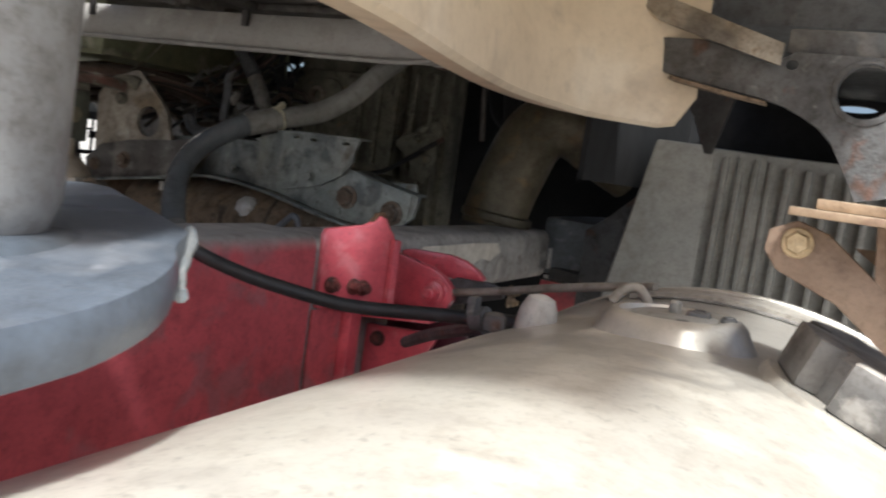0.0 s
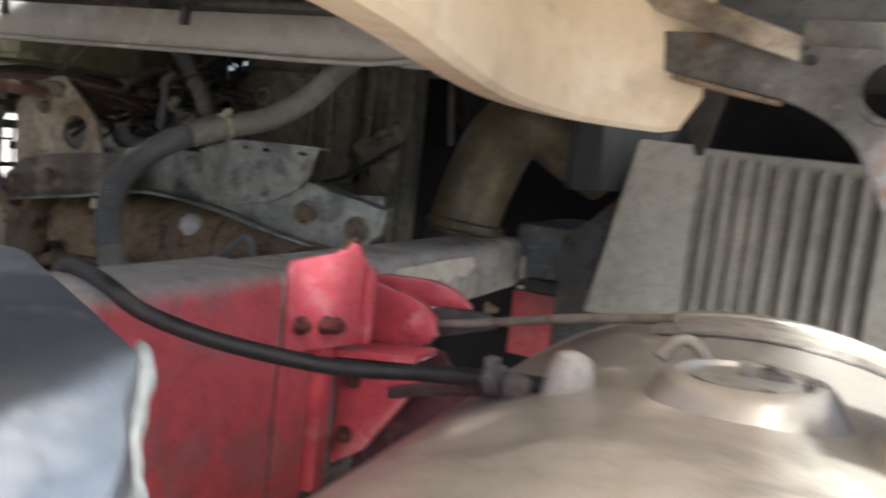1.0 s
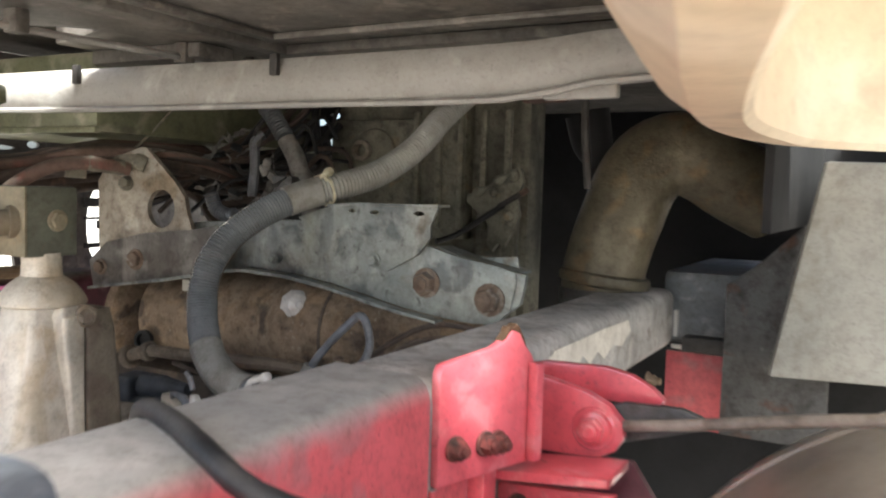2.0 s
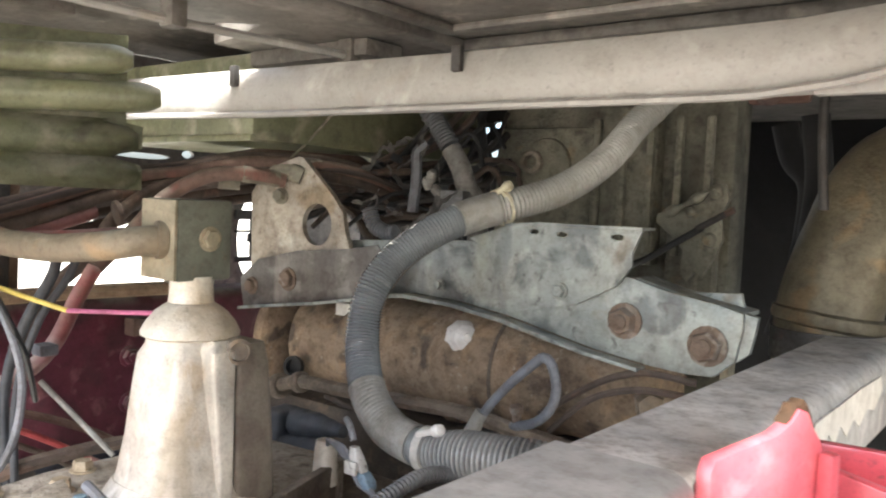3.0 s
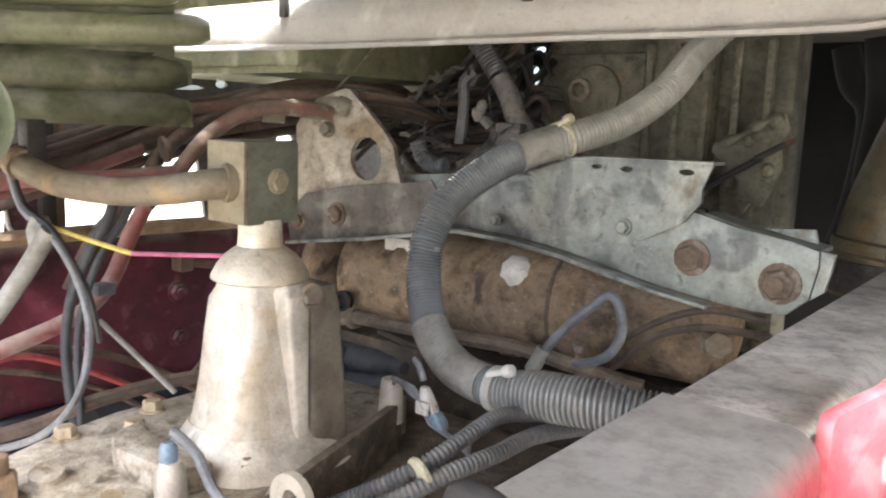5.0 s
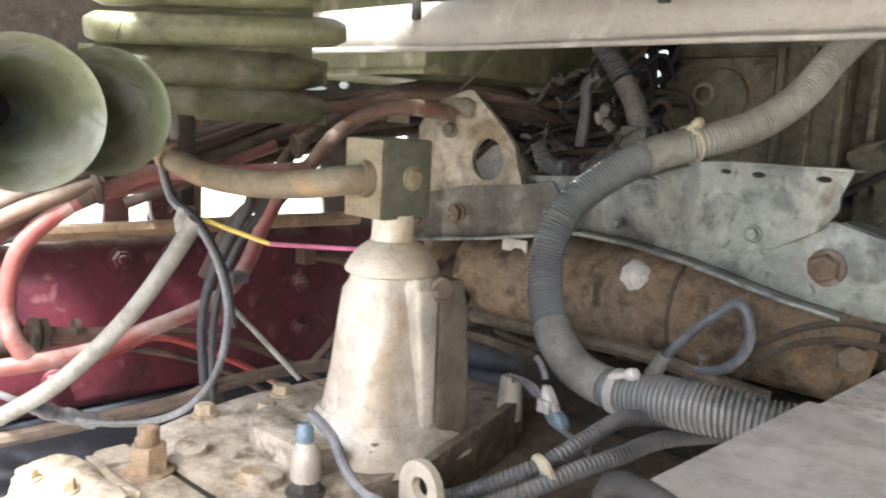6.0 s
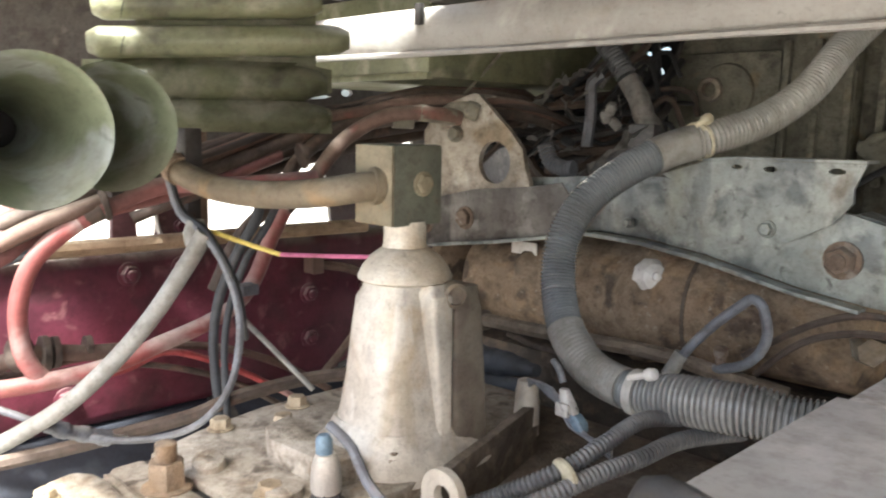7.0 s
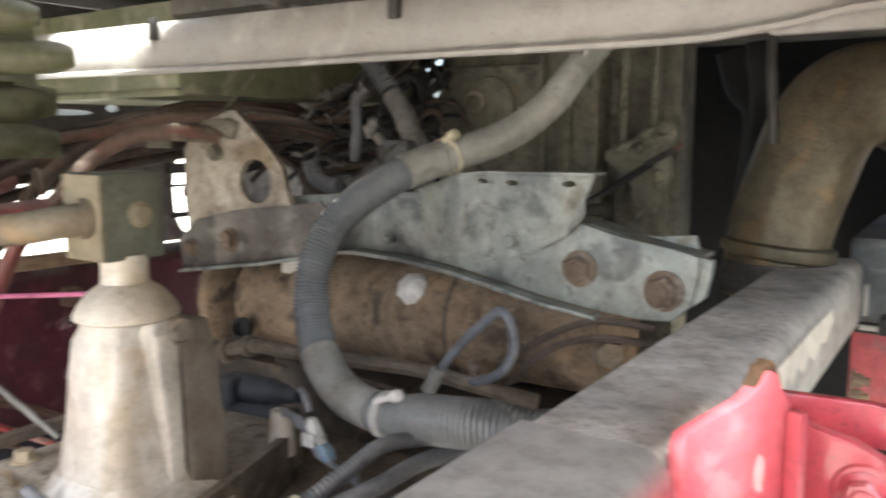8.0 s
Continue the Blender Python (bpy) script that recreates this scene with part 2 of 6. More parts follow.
cover_blue = material("worn_blue_grey_cover", (0.105, 0.122, 0.148), (0.07, 0.083, 0.103), 10, 0.33, bump=0.2, dust=0.35, dust_colour=(0.19, 0.20, 0.22), spots=[((0.27, 0.28, 0.30), 0.64, 14)], grime=0.3)
red_grimy = material("grimy_red_bolt", (0.28, 0.07, 0.06), (0.12, 0.05, 0.04), 40, 0.7, bump=0.5, spots=[((0.05, 0.035, 0.03), 0.55, 30)], grime=0.5)
dull_maroon = material("dull_maroon_paint", (0.13, 0.055, 0.06), (0.085, 0.038, 0.043), 16, 0.55, bump=0.3, dust=0.3, dust_colour=(0.30, 0.22, 0.20), spots=[((0.22, 0.13, 0.12), 0.60, 20)], grime=0.4)
navy = material("dull_navy_shade", (0.030, 0.034, 0.048), (0.020, 0.023, 0.034), 6, 0.7, bump=0.2, spots=[((0.06, 0.065, 0.08), 0.62, 8)], grime=0.4)
dull_rust_red = material("dull_rust_red", (0.11, 0.055, 0.04), (0.065, 0.038, 0.03), 14, 0.85, 0, 0.6, 110, grime=0.5)
hose_rose = material("dusty_rose_hose", (0.25, 0.105, 0.098), (0.165, 0.08, 0.075), 6, 0.6, bump=0.2, dust=0.5, dust_colour=(0.27, 0.19, 0.17), spots=[((0.33, 0.085, 0.085), 0.58, 5)], grime=0.35)
chip_pale = material("chipped_plastic_edge", (0.20, 0.205, 0.20), (0.13, 0.14, 0.145), 60, 0.6, bump=0.4, spots=[((0.16, 0.18, 0.20), 0.55, 40)], grime=0.3)
deep_rust = material("deep_rust_edge", (0.13, 0.07, 0.035), (0.08, 0.045, 0.025), 30, 0.85, 0, 0.8, 140)
cable_scarlet = material("scarlet_cable", (0.50, 0.075, 0.08), (0.34, 0.065, 0.065), 7, 0.55, bump=0.2, dust=0.45, dust_colour=(0.42, 0.30, 0.27), spots=[((0.48, 0.36, 0.33), 0.58, 5)], grime=0.4)
scrap_grey = material("dusty_crumbled_tape", (0.26, 0.25, 0.235), (0.17, 0.165, 0.155), 30, 0.8, 0, 0.6, 120, dust=0.4, dust_colour=(0.30, 0.285, 0.26), grime=0.6)
brass_bolt = material("yellow_zinc", (0.66, 0.53, 0.34), (0.48, 0.36, 0.20), 30, 0.4, 0.5, 0.4)
tank_alu = material("dusty_tank_aluminium", (0.67, 0.63, 0.55), (0.59, 0.55, 0.475), 3, 0.34, 0.35, 0.10, 60, spots=[((0.60, 0.565, 0.50), 0.52, 1.3), ((0.52, 0.48, 0.42), 0.62, 5)], dust=0.2, dust_colour=(0.74, 0.69, 0.60), grime=0.22, film=((0.45, 0.42, 0.37), (0.60, 1.02, 1.02), 0.50))
rubber = material("black_rubber", (0.024, 0.025, 0.027), (0.015, 0.016, 0.017), 15, 0.5, bump=0.2, dust=0.3, dust_colour=(0.10, 0.092, 0.085))
cable_dusty = material("dusty_brown_cable", (0.10, 0.072, 0.057), (0.065, 0.05, 0.041), 14, 0.75, bump=0.3, dust=0.5, dust_colour=(0.22, 0.175, 0.14), spots=[((0.17, 0.105, 0.075), 0.62, 9)])
cable_dark = material("dark_dusty_cable", (0.060, 0.045, 0.038), (0.04, 0.032, 0.028), 14, 0.75, bump=0.3, dust=0.5, dust_colour=(0.17, 0.13, 0.105), grime=0.3)
cable_red = material("dusty_red_hose", (0.155, 0.092, 0.07), (0.105, 0.068, 0.053), 9, 0.75, bump=0.3, dust=0.55, dust_colour=(0.25, 0.195, 0.155), spots=[((0.23, 0.075, 0.06), 0.63, 6)], grime=0.4)
cable_grey = material("grey_sheathing", (0.20, 0.21, 0.235), (0.145, 0.155, 0.175), 12, 0.5, bump=0.2, dust=0.4, dust_colour=(0.38, 0.37, 0.355))
conduit_grey = material("grey_corrugated_plastic", (0.205, 0.222, 0.232), (0.145, 0.158, 0.166), 5, 0.15, bump=0.03, dust=0.15, dust_colour=(0.37, 0.36, 0.32), spots=[((0.32, 0.32, 0.29), 0.60, 4)], grime=0.2, coat=1.0)
conduit_worn = material("worn_corrugated_plastic", (0.27, 0.275, 0.272), (0.19, 0.195, 0.195), 5, 0.25, bump=0.03, dust=0.15, dust_colour=(0.36, 0.35, 0.32), grime=0.25, coat=0.6)
conduit_dusty = material("dusty_corrugated_plastic", (0.44, 0.435, 0.40), (0.33, 0.325, 0.30), 5, 0.22, bump=0.03, dust=0.2, dust_colour=(0.40, 0.385, 0.345), grime=0.25, coat=0.8)
tape_grey = material("grey_tape", (0.34, 0.335, 0.31), (0.25, 0.245, 0.225), 14, 0.6, bump=0.4, dust=0.3, grime=0.4)
gear_dirty = material("greasy_gearbox_side", (0.19, 0.153, 0.115), (0.11, 0.09, 0.07), 10, 0.75, 0.05, 0.9, 110, spots=[((0.25, 0.20, 0.15), 0.58, 16)], dust=0.35, dust_colour=(0.29, 0.25, 0.21), grime=0.6)
tie_grey = material("greyed_white_nylon", (0.55, 0.54, 0.50), (0.44, 0.43, 0.40), 30, 0.45, bump=0.1, grime=0.25)
tie_white = material("aged_white_nylon", (0.66, 0.62, 0.46), (0.54, 0.50, 0.36), 30, 0.45, bump=0.1)
white_plastic = material("white_plastic", (0.80, 0.78, 0.74), (0.68, 0.66, 0.62), 30, 0.3, bump=0.1, coat=0.5, grime=0.2)
cap_plastic = material("worn_black_plastic", (0.17, 0.16, 0.15), (0.11, 0.105, 0.10), 14, 0.4, bump=0.3, dust=0.5, dust_colour=(0.50, 0.46, 0.41), spots=[((0.36, 0.34, 0.31), 0.60, 16)])
box_plastic = material("dusty_grey_plastic", (0.39, 0.38, 0.34), (0.29, 0.283, 0.257), 5, 0.55, bump=0.2, dust=0.3, spots=[((0.40, 0.38, 0.335), 0.58, 3)], grime=0.3)
blue_grey = material("blue_grey_plastic", (0.085, 0.10, 0.12), (0.055, 0.066, 0.08), 10, 0.33, bump=0.2, dust=0.3, dust_colour=(0.15, 0.155, 0.165), spots=[((0.22, 0.23, 0.25), 0.64, 14)], grime=0.3)
block_grey = material("dusty_blue_grey_block", (0.22, 0.235, 0.25), (0.15, 0.16, 0.175), 10, 0.45, bump=0.3, dust=0.4, dust_colour=(0.34, 0.34, 0.34), spots=[((0.34, 0.345, 0.35), 0.60, 14)], grime=0.4)
post_grey = material("grey_painted_pipe", (0.30, 0.295, 0.285), (0.25, 0.245, 0.235), 8, 0.45, bump=0.1, spots=[((0.40, 0.40, 0.39), 0.68, 20)])
engine_paint = material("grimy_engine_paint", (0.27, 0.26, 0.20), (0.17, 0.165, 0.13), 8, 0.6, 0.05, 0.8, 80, spots=[((0.30, 0.22, 0.12), 0.66, 9), ((0.08, 0.075, 0.06), 0.60, 14)], grime=0.5, streaks=[((0.11, 0.105, 0.08), 0.54, 12), ((0.34, 0.32, 0.26), 0.62, 20)])
pipe_metal = material("aged_intake_pipe", (0.215, 0.185, 0.127), (0.132, 0.115, 0.078), 7, 0.42, 0.25, 0.5, 100, spots=[((0.25, 0.175, 0.095), 0.58, 9)], grime=0.45)
black_plastic = material("black_plastic", (0.03, 0.032, 0.036), (0.02, 0.022, 0.025), 20, 0.5, bump=0.2, dust=0.2, dust_colour=(0.16, 0.15, 0.14))
yellow_wire = material("yellow_wire", (0.75, 0.60, 0.14), (0.62, 0.48, 0.10), 30, 0.5, bump=0)
pink_wire = material("magenta_wire", (0.58, 0.16, 0.30), (0.46, 0.12, 0.24), 30, 0.5, bump=0)
plug_white = material("soiled_white_plastic", (0.66, 0.65, 0.62), (0.50, 0.49, 0.46), 60, 0.4, bump=0.2, spots=[((0.12, 0.10, 0.08), 0.58, 60)], grime=0.3)
connector_dark = material("dusty_dark_connector", (0.062, 0.068, 0.078), (0.042, 0.046, 0.054), 20, 0.6, bump=0.3, dust=0.35, dust_colour=(0.17, 0.165, 0.16), grime=0.4)
blue_plastic = material("pale_blue_plastic", (0.20, 0.29, 0.36), (0.12, 0.18, 0.24), 60, 0.45, bump=0.1)
asphalt = material("dusty_yard_ground", (0.46, 0.43, 0.38), (0.36, 0.335, 0.295), 1.5, 0.9, bump=0.4, fine=40, grime=0.2)


# ---------- building helpers ----------
def thing(name, at, label, category, group="", kind=""):
    ob = new(name)
    ob.location = at
    ob.empty_display_size = 0.02
    return tagged(ob, label, category, group, kind)


def part(name, bm, mat, parent=None, label="", smooth=True):
    """Links a bmesh, given in world metres, as one mesh object under its thing."""
    me = bpy.data.meshes.new(name)
    bmesh.ops.recalc_face_normals(bm, faces=bm.faces)
    if smooth:
        for f in bm.faces:
            f.smooth = True
        for e in bm.edges:
            if len(e.link_faces) == 2 and e.calc_face_angle(0) > radians(38):
                e.smooth = False
    bm.to_mesh(me)
    bm.free()
    me.materials.append(mat)
    ob = new(name, me)
    if parent is not None:
        ob.parent = parent
        ob.matrix_parent_inverse = Matrix.Translation(-parent.location)
    if label:
        ob["label"] = label
    return ob


def soften(bm, width, segments=2, angle=30):
    edges = [e for e in bm.edges if len(e.link_faces) == 2 and e.calc_face_angle(0) > radians(angle)]
    if width and edges:
        bmesh.ops.bevel(bm, geom=edges, offset=width, segments=segments, affect="EDGES", profile=0.6, clamp_overlap=True)
    return bm


def box(a, b, bevel=0.003, m=None, segments=2):
    bm = bmesh.new()
    bmesh.ops.create_cube(bm, size=1)
    size, mid = Vector(b) - Vector(a), (Vector(b) + Vector(a)) / 2
    bmesh.ops.transform(bm, matrix=Matrix.Translation(mid) @ Matrix.Diagonal((*[abs(v) for v in size], 1)), verts=bm.verts)
    soften(bm, bevel, segments)
    if m is not None:
        bmesh.ops.transform(bm, matrix=m, verts=bm.verts)
    return bm


def prism(outline, a, b, axis="y", bevel=0.002, holes=()):
    """A plate: outline in the two other axes (in order), from a to b along the axis; round holes (u, v, ru, rv)."""
    def put(u, v, w):
        return {"x": (w, u, v), "y": (u, w, v), "z": (u, v, w)}[axis]
    bm = bmesh.new()
    if not holes:
        low = [bm.verts.new(put(u, v, a)) for u, v in outline]
        high = [bm.verts.new(put(u, v, b)) for u, v in outline]
        bm.faces.new(low)
        bm.faces.new(high)
        for i in range(len(low)):
            bm.faces.new((low[i - 1], low[i], high[i], high[i - 1]))
    else:
        rings = [outline] + [[(u + ru * math.cos(k * math.tau / 24), v + rv * math.sin(k * math.tau / 24)) for k in range(24)] for u, v, ru, rv in holes]
        for w in (a, b):
            edges = []
            for ring in rings:
                vs = [bm.verts.new(put(u, v, w)) for u, v in ring]
                edges += [bm.edges.new((vs[i - 1], vs[i])) for i in range(len(vs))]
            bmesh.ops.triangle_fill(bm, edges=edges, use_beauty=True)
        bm.verts.ensure_lookup_table()
        count, start = len(bm.verts) // 2, 0
        for ring in rings:
            k = len(ring)
            for i in range(k):
                p, q = start + (i - 1) % k, start + i
                bm.faces.new((bm.verts[p], bm.verts[q], bm.verts[q + count], bm.verts[p + count]))
            start += k
    bmesh.ops.recalc_face_normals(bm, faces=bm.faces)
    if not holes:
        soften(bm, bevel, 2)
    return bm


def smooth_line(points, step=0.012):
    """A Catmull-Rom line through the points, as (place, length so far)."""
    p = [Vector(v) for v in points]
    p = [p[0] * 2 - p[1]] + p + [p[-1] * 2 - p[-2]]
    out = []
    for i in range(1, len(p) - 2):
        k = max(2, int((p[i + 1] - p[i]).length / step))
        for s in range(k):
            t = s / k
            out.append(0.5 * (2 * p[i] + (p[i + 1] - p[i - 1]) * t + (2 * p[i - 1] - 5 * p[i] + 4 * p[i + 1] - p[i + 2]) * t * t
                              + (3 * p[i] - p[i - 1] - 3 * p[i + 1] + p[i + 2]) * t ** 3))
    out.append(p[-2])
    total, lengths = 0.0, [0.0]
    for a, b in zip(out, out[1:]):
        total += (b - a).length
        lengths.append(total)
    return out, lengths


def tube(points, radius, seg=10, step=0.012, wobble=0.0):
    """A round hose along the points; radius may be a function of the length from the start and the whole length."""
    line, lengths = smooth_line(points, step)
    bm = bmesh.new()
    side, rings = None, []
    for i, c in enumerate(line):
        d = (line[min(i + 1, len(line) - 1)] - line[max(i - 1, 0)]).normalized()
        if side is None:
            side = d.orthogonal().normalized()
        side = (side - d * side.dot(d)).normalized()
        other = d.cross(side)
        r = radius(lengths[i], lengths[-1]) if callable(radius) else radius
        if wobble:
            c = c + wobble * noise.noise_vector(c * 14)
        rings.append([bm.verts.new(c + r * (side * math.cos(k * math.tau / seg) + other * math.sin(k * math.tau / seg))) for k in range(seg)])
    for a, b in zip(rings, rings[1:]):
        for k in range(seg):
            bm.faces.new((a[k - 1], a[k], b[k], b[k - 1]))
    bm.faces.new(rings[0])
    bm.faces.new(rings[-1])
    return bm


def along(points, a, b):
    """The stretch of a smooth line from length a to length b, as a list of places."""
    line, lengths = smooth_line(points, 0.006)
    return [c for c, s in zip(line, lengths) if a <= s <= b]


def ribbed(base, depth, pitch):
    return lambda s, total: base - depth * (0.5 - 0.5 * math.cos(math.tau * s / pitch)) ** 1.5


def lathe(profile, at, axis=(0, 0, 1), seg=32, squeeze=1.0, close=True):
    """A turned form: profile of (radius, height) along the axis."""
    bm = bmesh.new()
    turn = Vector((0, 0, 1)).rotation_difference(Vector(axis)).to_matrix().to_4x4()
    rings = [[bm.verts.new((r * math.cos(k * math.tau / seg), squeeze * r * math.sin(k * math.tau / seg), h)) for k in range(seg)] for r, h in profile]
    for a, b in zip(rings, rings[1:]):
        for k in range(seg):
            bm.faces.new((a[k - 1], a[k], b[k], b[k - 1]))
    if close:
        bm.faces.new(rings[0])
        bm.faces.new(rings[-1])
    bmesh.ops.transform(bm, matrix=Matrix.Translation(at) @ turn, verts=bm.verts)
    return bm


def join(*bms):
    out = bmesh.new()
    for b in bms:
        me = bpy.data.meshes.new("join")
        b.to_mesh(me)
        b.free()
        out.from_mesh(me)
        bpy.data.meshes.remove(me)
    return out


def hex_bolt(at, axis, across=0.012, head=0.009, washer=True, stud=0.0, turn=0.3):
    """A hex head on its washer, with a stud end if there is one. Across is the head's radius."""
    bm = bmesh.new()
    r = across
    rings = [(r * 1.0, 0.0), (r * 1.0, head * 0.82), (r * 0.86, head)]
    loops = [[bm.verts.new((q * math.cos(turn + k * math.tau / 6), q * math.sin(turn + k * math.tau / 6), h)) for k in range(6)] for q, h in rings]
    for a, b in zip(loops, loops[1:]):
        for k in range(6):
            bm.faces.new((a[k - 1], a[k], b[k], b[k - 1]))
    bm.faces.new(loops[-1])
    bm.faces.new(loops[0])
    spin = Vector((0, 0, 1)).rotation_difference(Vector(axis)).to_matrix().to_4x4()
    bmesh.ops.transform(bm, matrix=Matrix.Translation(at) @ spin, verts=bm.verts)
    more = [bm]
    if washer:
        more.append(lathe([(r * 1.3, -0.001), (r * 1.3, 0.0015), (r * 1.2, 0.0022)], at, axis, 16))
    if stud:
        more.append(lathe([(r * 0.55, head * 0.9), (r * 0.55, head + stud - 0.001), (r * 0.45, head + stud)], at, axis, 12))
    return join(*more)


def loft(sections, power=4.0, seg=32):
    """Stacked rounded-square sections: (x, y, z, half width in x, half width in y)."""
    bm = bmesh.new()
    rings = []
    for x, y, z, a, b in sections:
        ring = []
        for k in range(seg):
            c, s = math.cos(k * math.tau / seg), math.sin(k * math.tau / seg)
            ring.append(bm.verts.new((x + a * math.copysign(abs(c) ** (2 / power), c), y + b * math.copysign(abs(s) ** (2 / power), s), z)))
        rings.append(ring)
    for p, q in zip(rings, rings[1:]):
        for k in range(seg):
            bm.faces.new((p[k - 1], p[k], q[k], q[k - 1]))
    bm.faces.new(rings[0])
    bm.faces.new(rings[-1])
    return bm


def line_thing(name, points, radius, mat, label, category, group="", seg=8, step=0.014, wobble=0.0):
    ob = part(name, tube(points, radius, seg, step, wobble), mat)
    return tagged(ob, label, category, group)


# ---------- ground ----------
bm = bmesh.new()
bmesh.ops.create_grid(bm, x_segments=24, y_segments=24, size=400)
tagged(part("ground", bm, asphalt, smooth=False), "pale dusty yard ground under the truck", "ground", kind="structure")


# ---------- chassis ----------
def channel(x_web, x_flange, z0, z1, thick, y0, y1, radius=0.02, cut=0.0):
    """A pressed C-section rail: web at x_web, flanges reaching to x_flange; cut rounds the far corner back towards the web."""
    s = 1 if x_flange > x_web else -1
    outer, inner = [], []
    for k in range(5):
        a = k / 4 * math.pi / 2
        outer.append((x_web + s * (radius - radius * math.cos(a)), z1 - radius + radius * math.sin(a)))
        ri = radius - thick
        inner.append((x_web + s * (radius - ri * math.cos(a)), z1 - radius + ri * math.sin(a)))
    top = outer + [(x_flange, z1), (x_flange, z1 - thick)] + inner[::-1]
    low_outer = [(x, z0 + z1 - z) for x, z in outer]
    low_inner = [(x, z0 + z1 - z) for x, z in inner]
    ring = top + low_inner + [(x_flange, z0 + thick), (x_flange, z0)] + low_outer[::-1]
    bm = bmesh.new()
    rows = []
    count = 24
    for i in range(count + 1):
        rows.append([bm.verts.new((x, y0 + (y1 - cut * max(0.0, 1 - abs(x - x_web) / 0.045) ** 2 - y0) * i / count, z)) for x, z in ring])
    for a, b in zip(rows, rows[1:]):
        for k in range(len(ring)):
            bm.faces.new((a[k - 1], a[k], b[k], b[k - 1]))
    bm.faces.new(rows[0])
    bm.faces.new(rows[-1])
    return bm


near_rail = thing("chassis_rail", (0.12, 1.0, 0.75), "long red chassis rail with a thick grey dust layer on top", "chassis rail", "chassis rails")
part("channel", channel(0.160, 0.06, 0.735, 1.0355, 0.0055, -1.6, 0.984, cut=0.010), red_paint, near_rail)
part("inner_channel", channel(0.1525, 0.0605, 0.742, 1.0295, 0.009, 0.45, 1.20), rail_grey, near_rail, "grey dusty inner section")
part("front_channel", channel(0.1525, 0.0605, 0.925, 1.0295, 0.009, 1.2005, 1.86), rail_grey, near_rail, "grey dusty front section with flaking paint")
patch = [(1.25, 1.004), (1.265, 0.990), (1.285, 0.996), (1.30, 0.978), (1.32, 0.992), (1.345, 0.976), (1.37, 0.990), (1.40, 0.974), (1.43, 0.986), (1.46, 0.972), (1.50, 0.984), (1.54, 0.976), (1.585, 0.992), (1.57, 1.010), (1.46, 1.013), (1.36, 1.012), (1.27, 1.012)]
part("paint_patch", prism(patch, 0.153, 0.1538, "x", 0), cream_flake, near_rail, "flaking cream paint patch")
part("end_block", box((0.13, 1.875, 0.932), (0.33, 2.29, 1.062), 0.014), block_grey, near_rail, "blue-grey box at the rail end")
# White pieces stand in for daylight seen through a gap here.
part("daylight_strip", box((0.1535, 1.862, 0.945), (0.160, 1.884, 0.992), 0.002), white_plastic, near_rail, "white strip standing in for a daylight gap at the rail end")
part("daylight_foot", box((0.150, 1.866, 0.923), (0.186, 1.872, 0.931), 0.002), white_plastic, near_rail, "white foot of the daylight strip")
far_rail = thing("chassis_rail", (-0.98, 1.0, 0.7), "opposite red chassis rail with shade in its colour and dirty bolt heads", "chassis rail", "chassis rails")
part("channel", channel(-0.935, -1.02, 0.748, 1.005, 0.009, -1.6, 3.0), red_shaded, far_rail)
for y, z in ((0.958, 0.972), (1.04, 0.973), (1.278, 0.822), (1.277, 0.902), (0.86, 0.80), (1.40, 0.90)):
    part("bolt", hex_bolt((-0.935, y, z), (1, 0, 0), 0.014, 0.011, stud=0.006, turn=y * 7), red_shaded, far_rail)

# red tank console on the near rail
console = thing("tank_bracket", (0.2, 1.05, 0.75), "bright red bolted fuel tank bracket on the chassis rail", "bracket")
PADTURN = Matrix.Translation((0.150, 0.992, 0)) @ Matrix.Rotation(radians(-17), 4, "Z")
pad = prism([(0.0, 0.940), (0.122, 0.940), (0.124, 1.028), (0.118, 1.040), (0.108, 1.050), (0.100, 1.062), (0.090, 1.065), (0.082, 1.057), (0.066, 1.051), (0.03, 1.047), (0.004, 1.044), (0.0, 1.036)], 0.0, 0.011, "x", 0.003)
bmesh.ops.transform(pad, matrix=PADTURN, verts=pad.verts)
pad_plate = part("pad_plate", pad, red_glare, console, "red plate with a rusted torn corner")
fold = box((0.011, 0.112, 0.942), (0.022, 0.1235, 1.034), 0.003, PADTURN)
part("folded_edge", fold, red_glare, pad_plate)
corner = prism([(0.078, 1.0555), (0.081, 1.059), (0.085, 1.0625), (0.088, 1.068), (0.092, 1.0665), (0.097, 1.070), (0.102, 1.0655), (0.107, 1.058), (0.113, 1.046), (0.110, 1.0465), (0.104, 1.0575), (0.099, 1.0625), (0.090, 1.0645), (0.084, 1.0580)], -0.0010, 0.0085, "x", 0.0006)
bmesh.ops.transform(corner, matrix=PADTURN, verts=corner.verts)
part("torn_corner", corner, deep_rust, pad_plate, "rusted torn corner")
part("upright", prism([(1.055, 0.76), (1.082, 0.76), (1.082, 0.938), (1.055, 0.938)], 0.1535, 0.172, "x", 0.002), red_bright, console)
part("gusset", prism([(0.1545, 0.905), (0.272, 0.914), (0.262, 0.892), (0.235, 0.85), (0.20, 0.80), (0.1545, 0.77)], 1.125, 1.135, "y", 0.002), red_bright, console)
# Shaded red plate, filling the dark gap between tank and rail.
part("cradle", prism([(0.1545, 0.925), (0.27, 0.93), (0.34, 0.83), (0.385, 0.70), (0.39, 0.58), (0.41, 0.48), (0.41, 0.40), (0.1545, 0.40)], 1.183, 1.193, "y", 0.002), red_shaded, console, "tank cradle plate in shaded red")
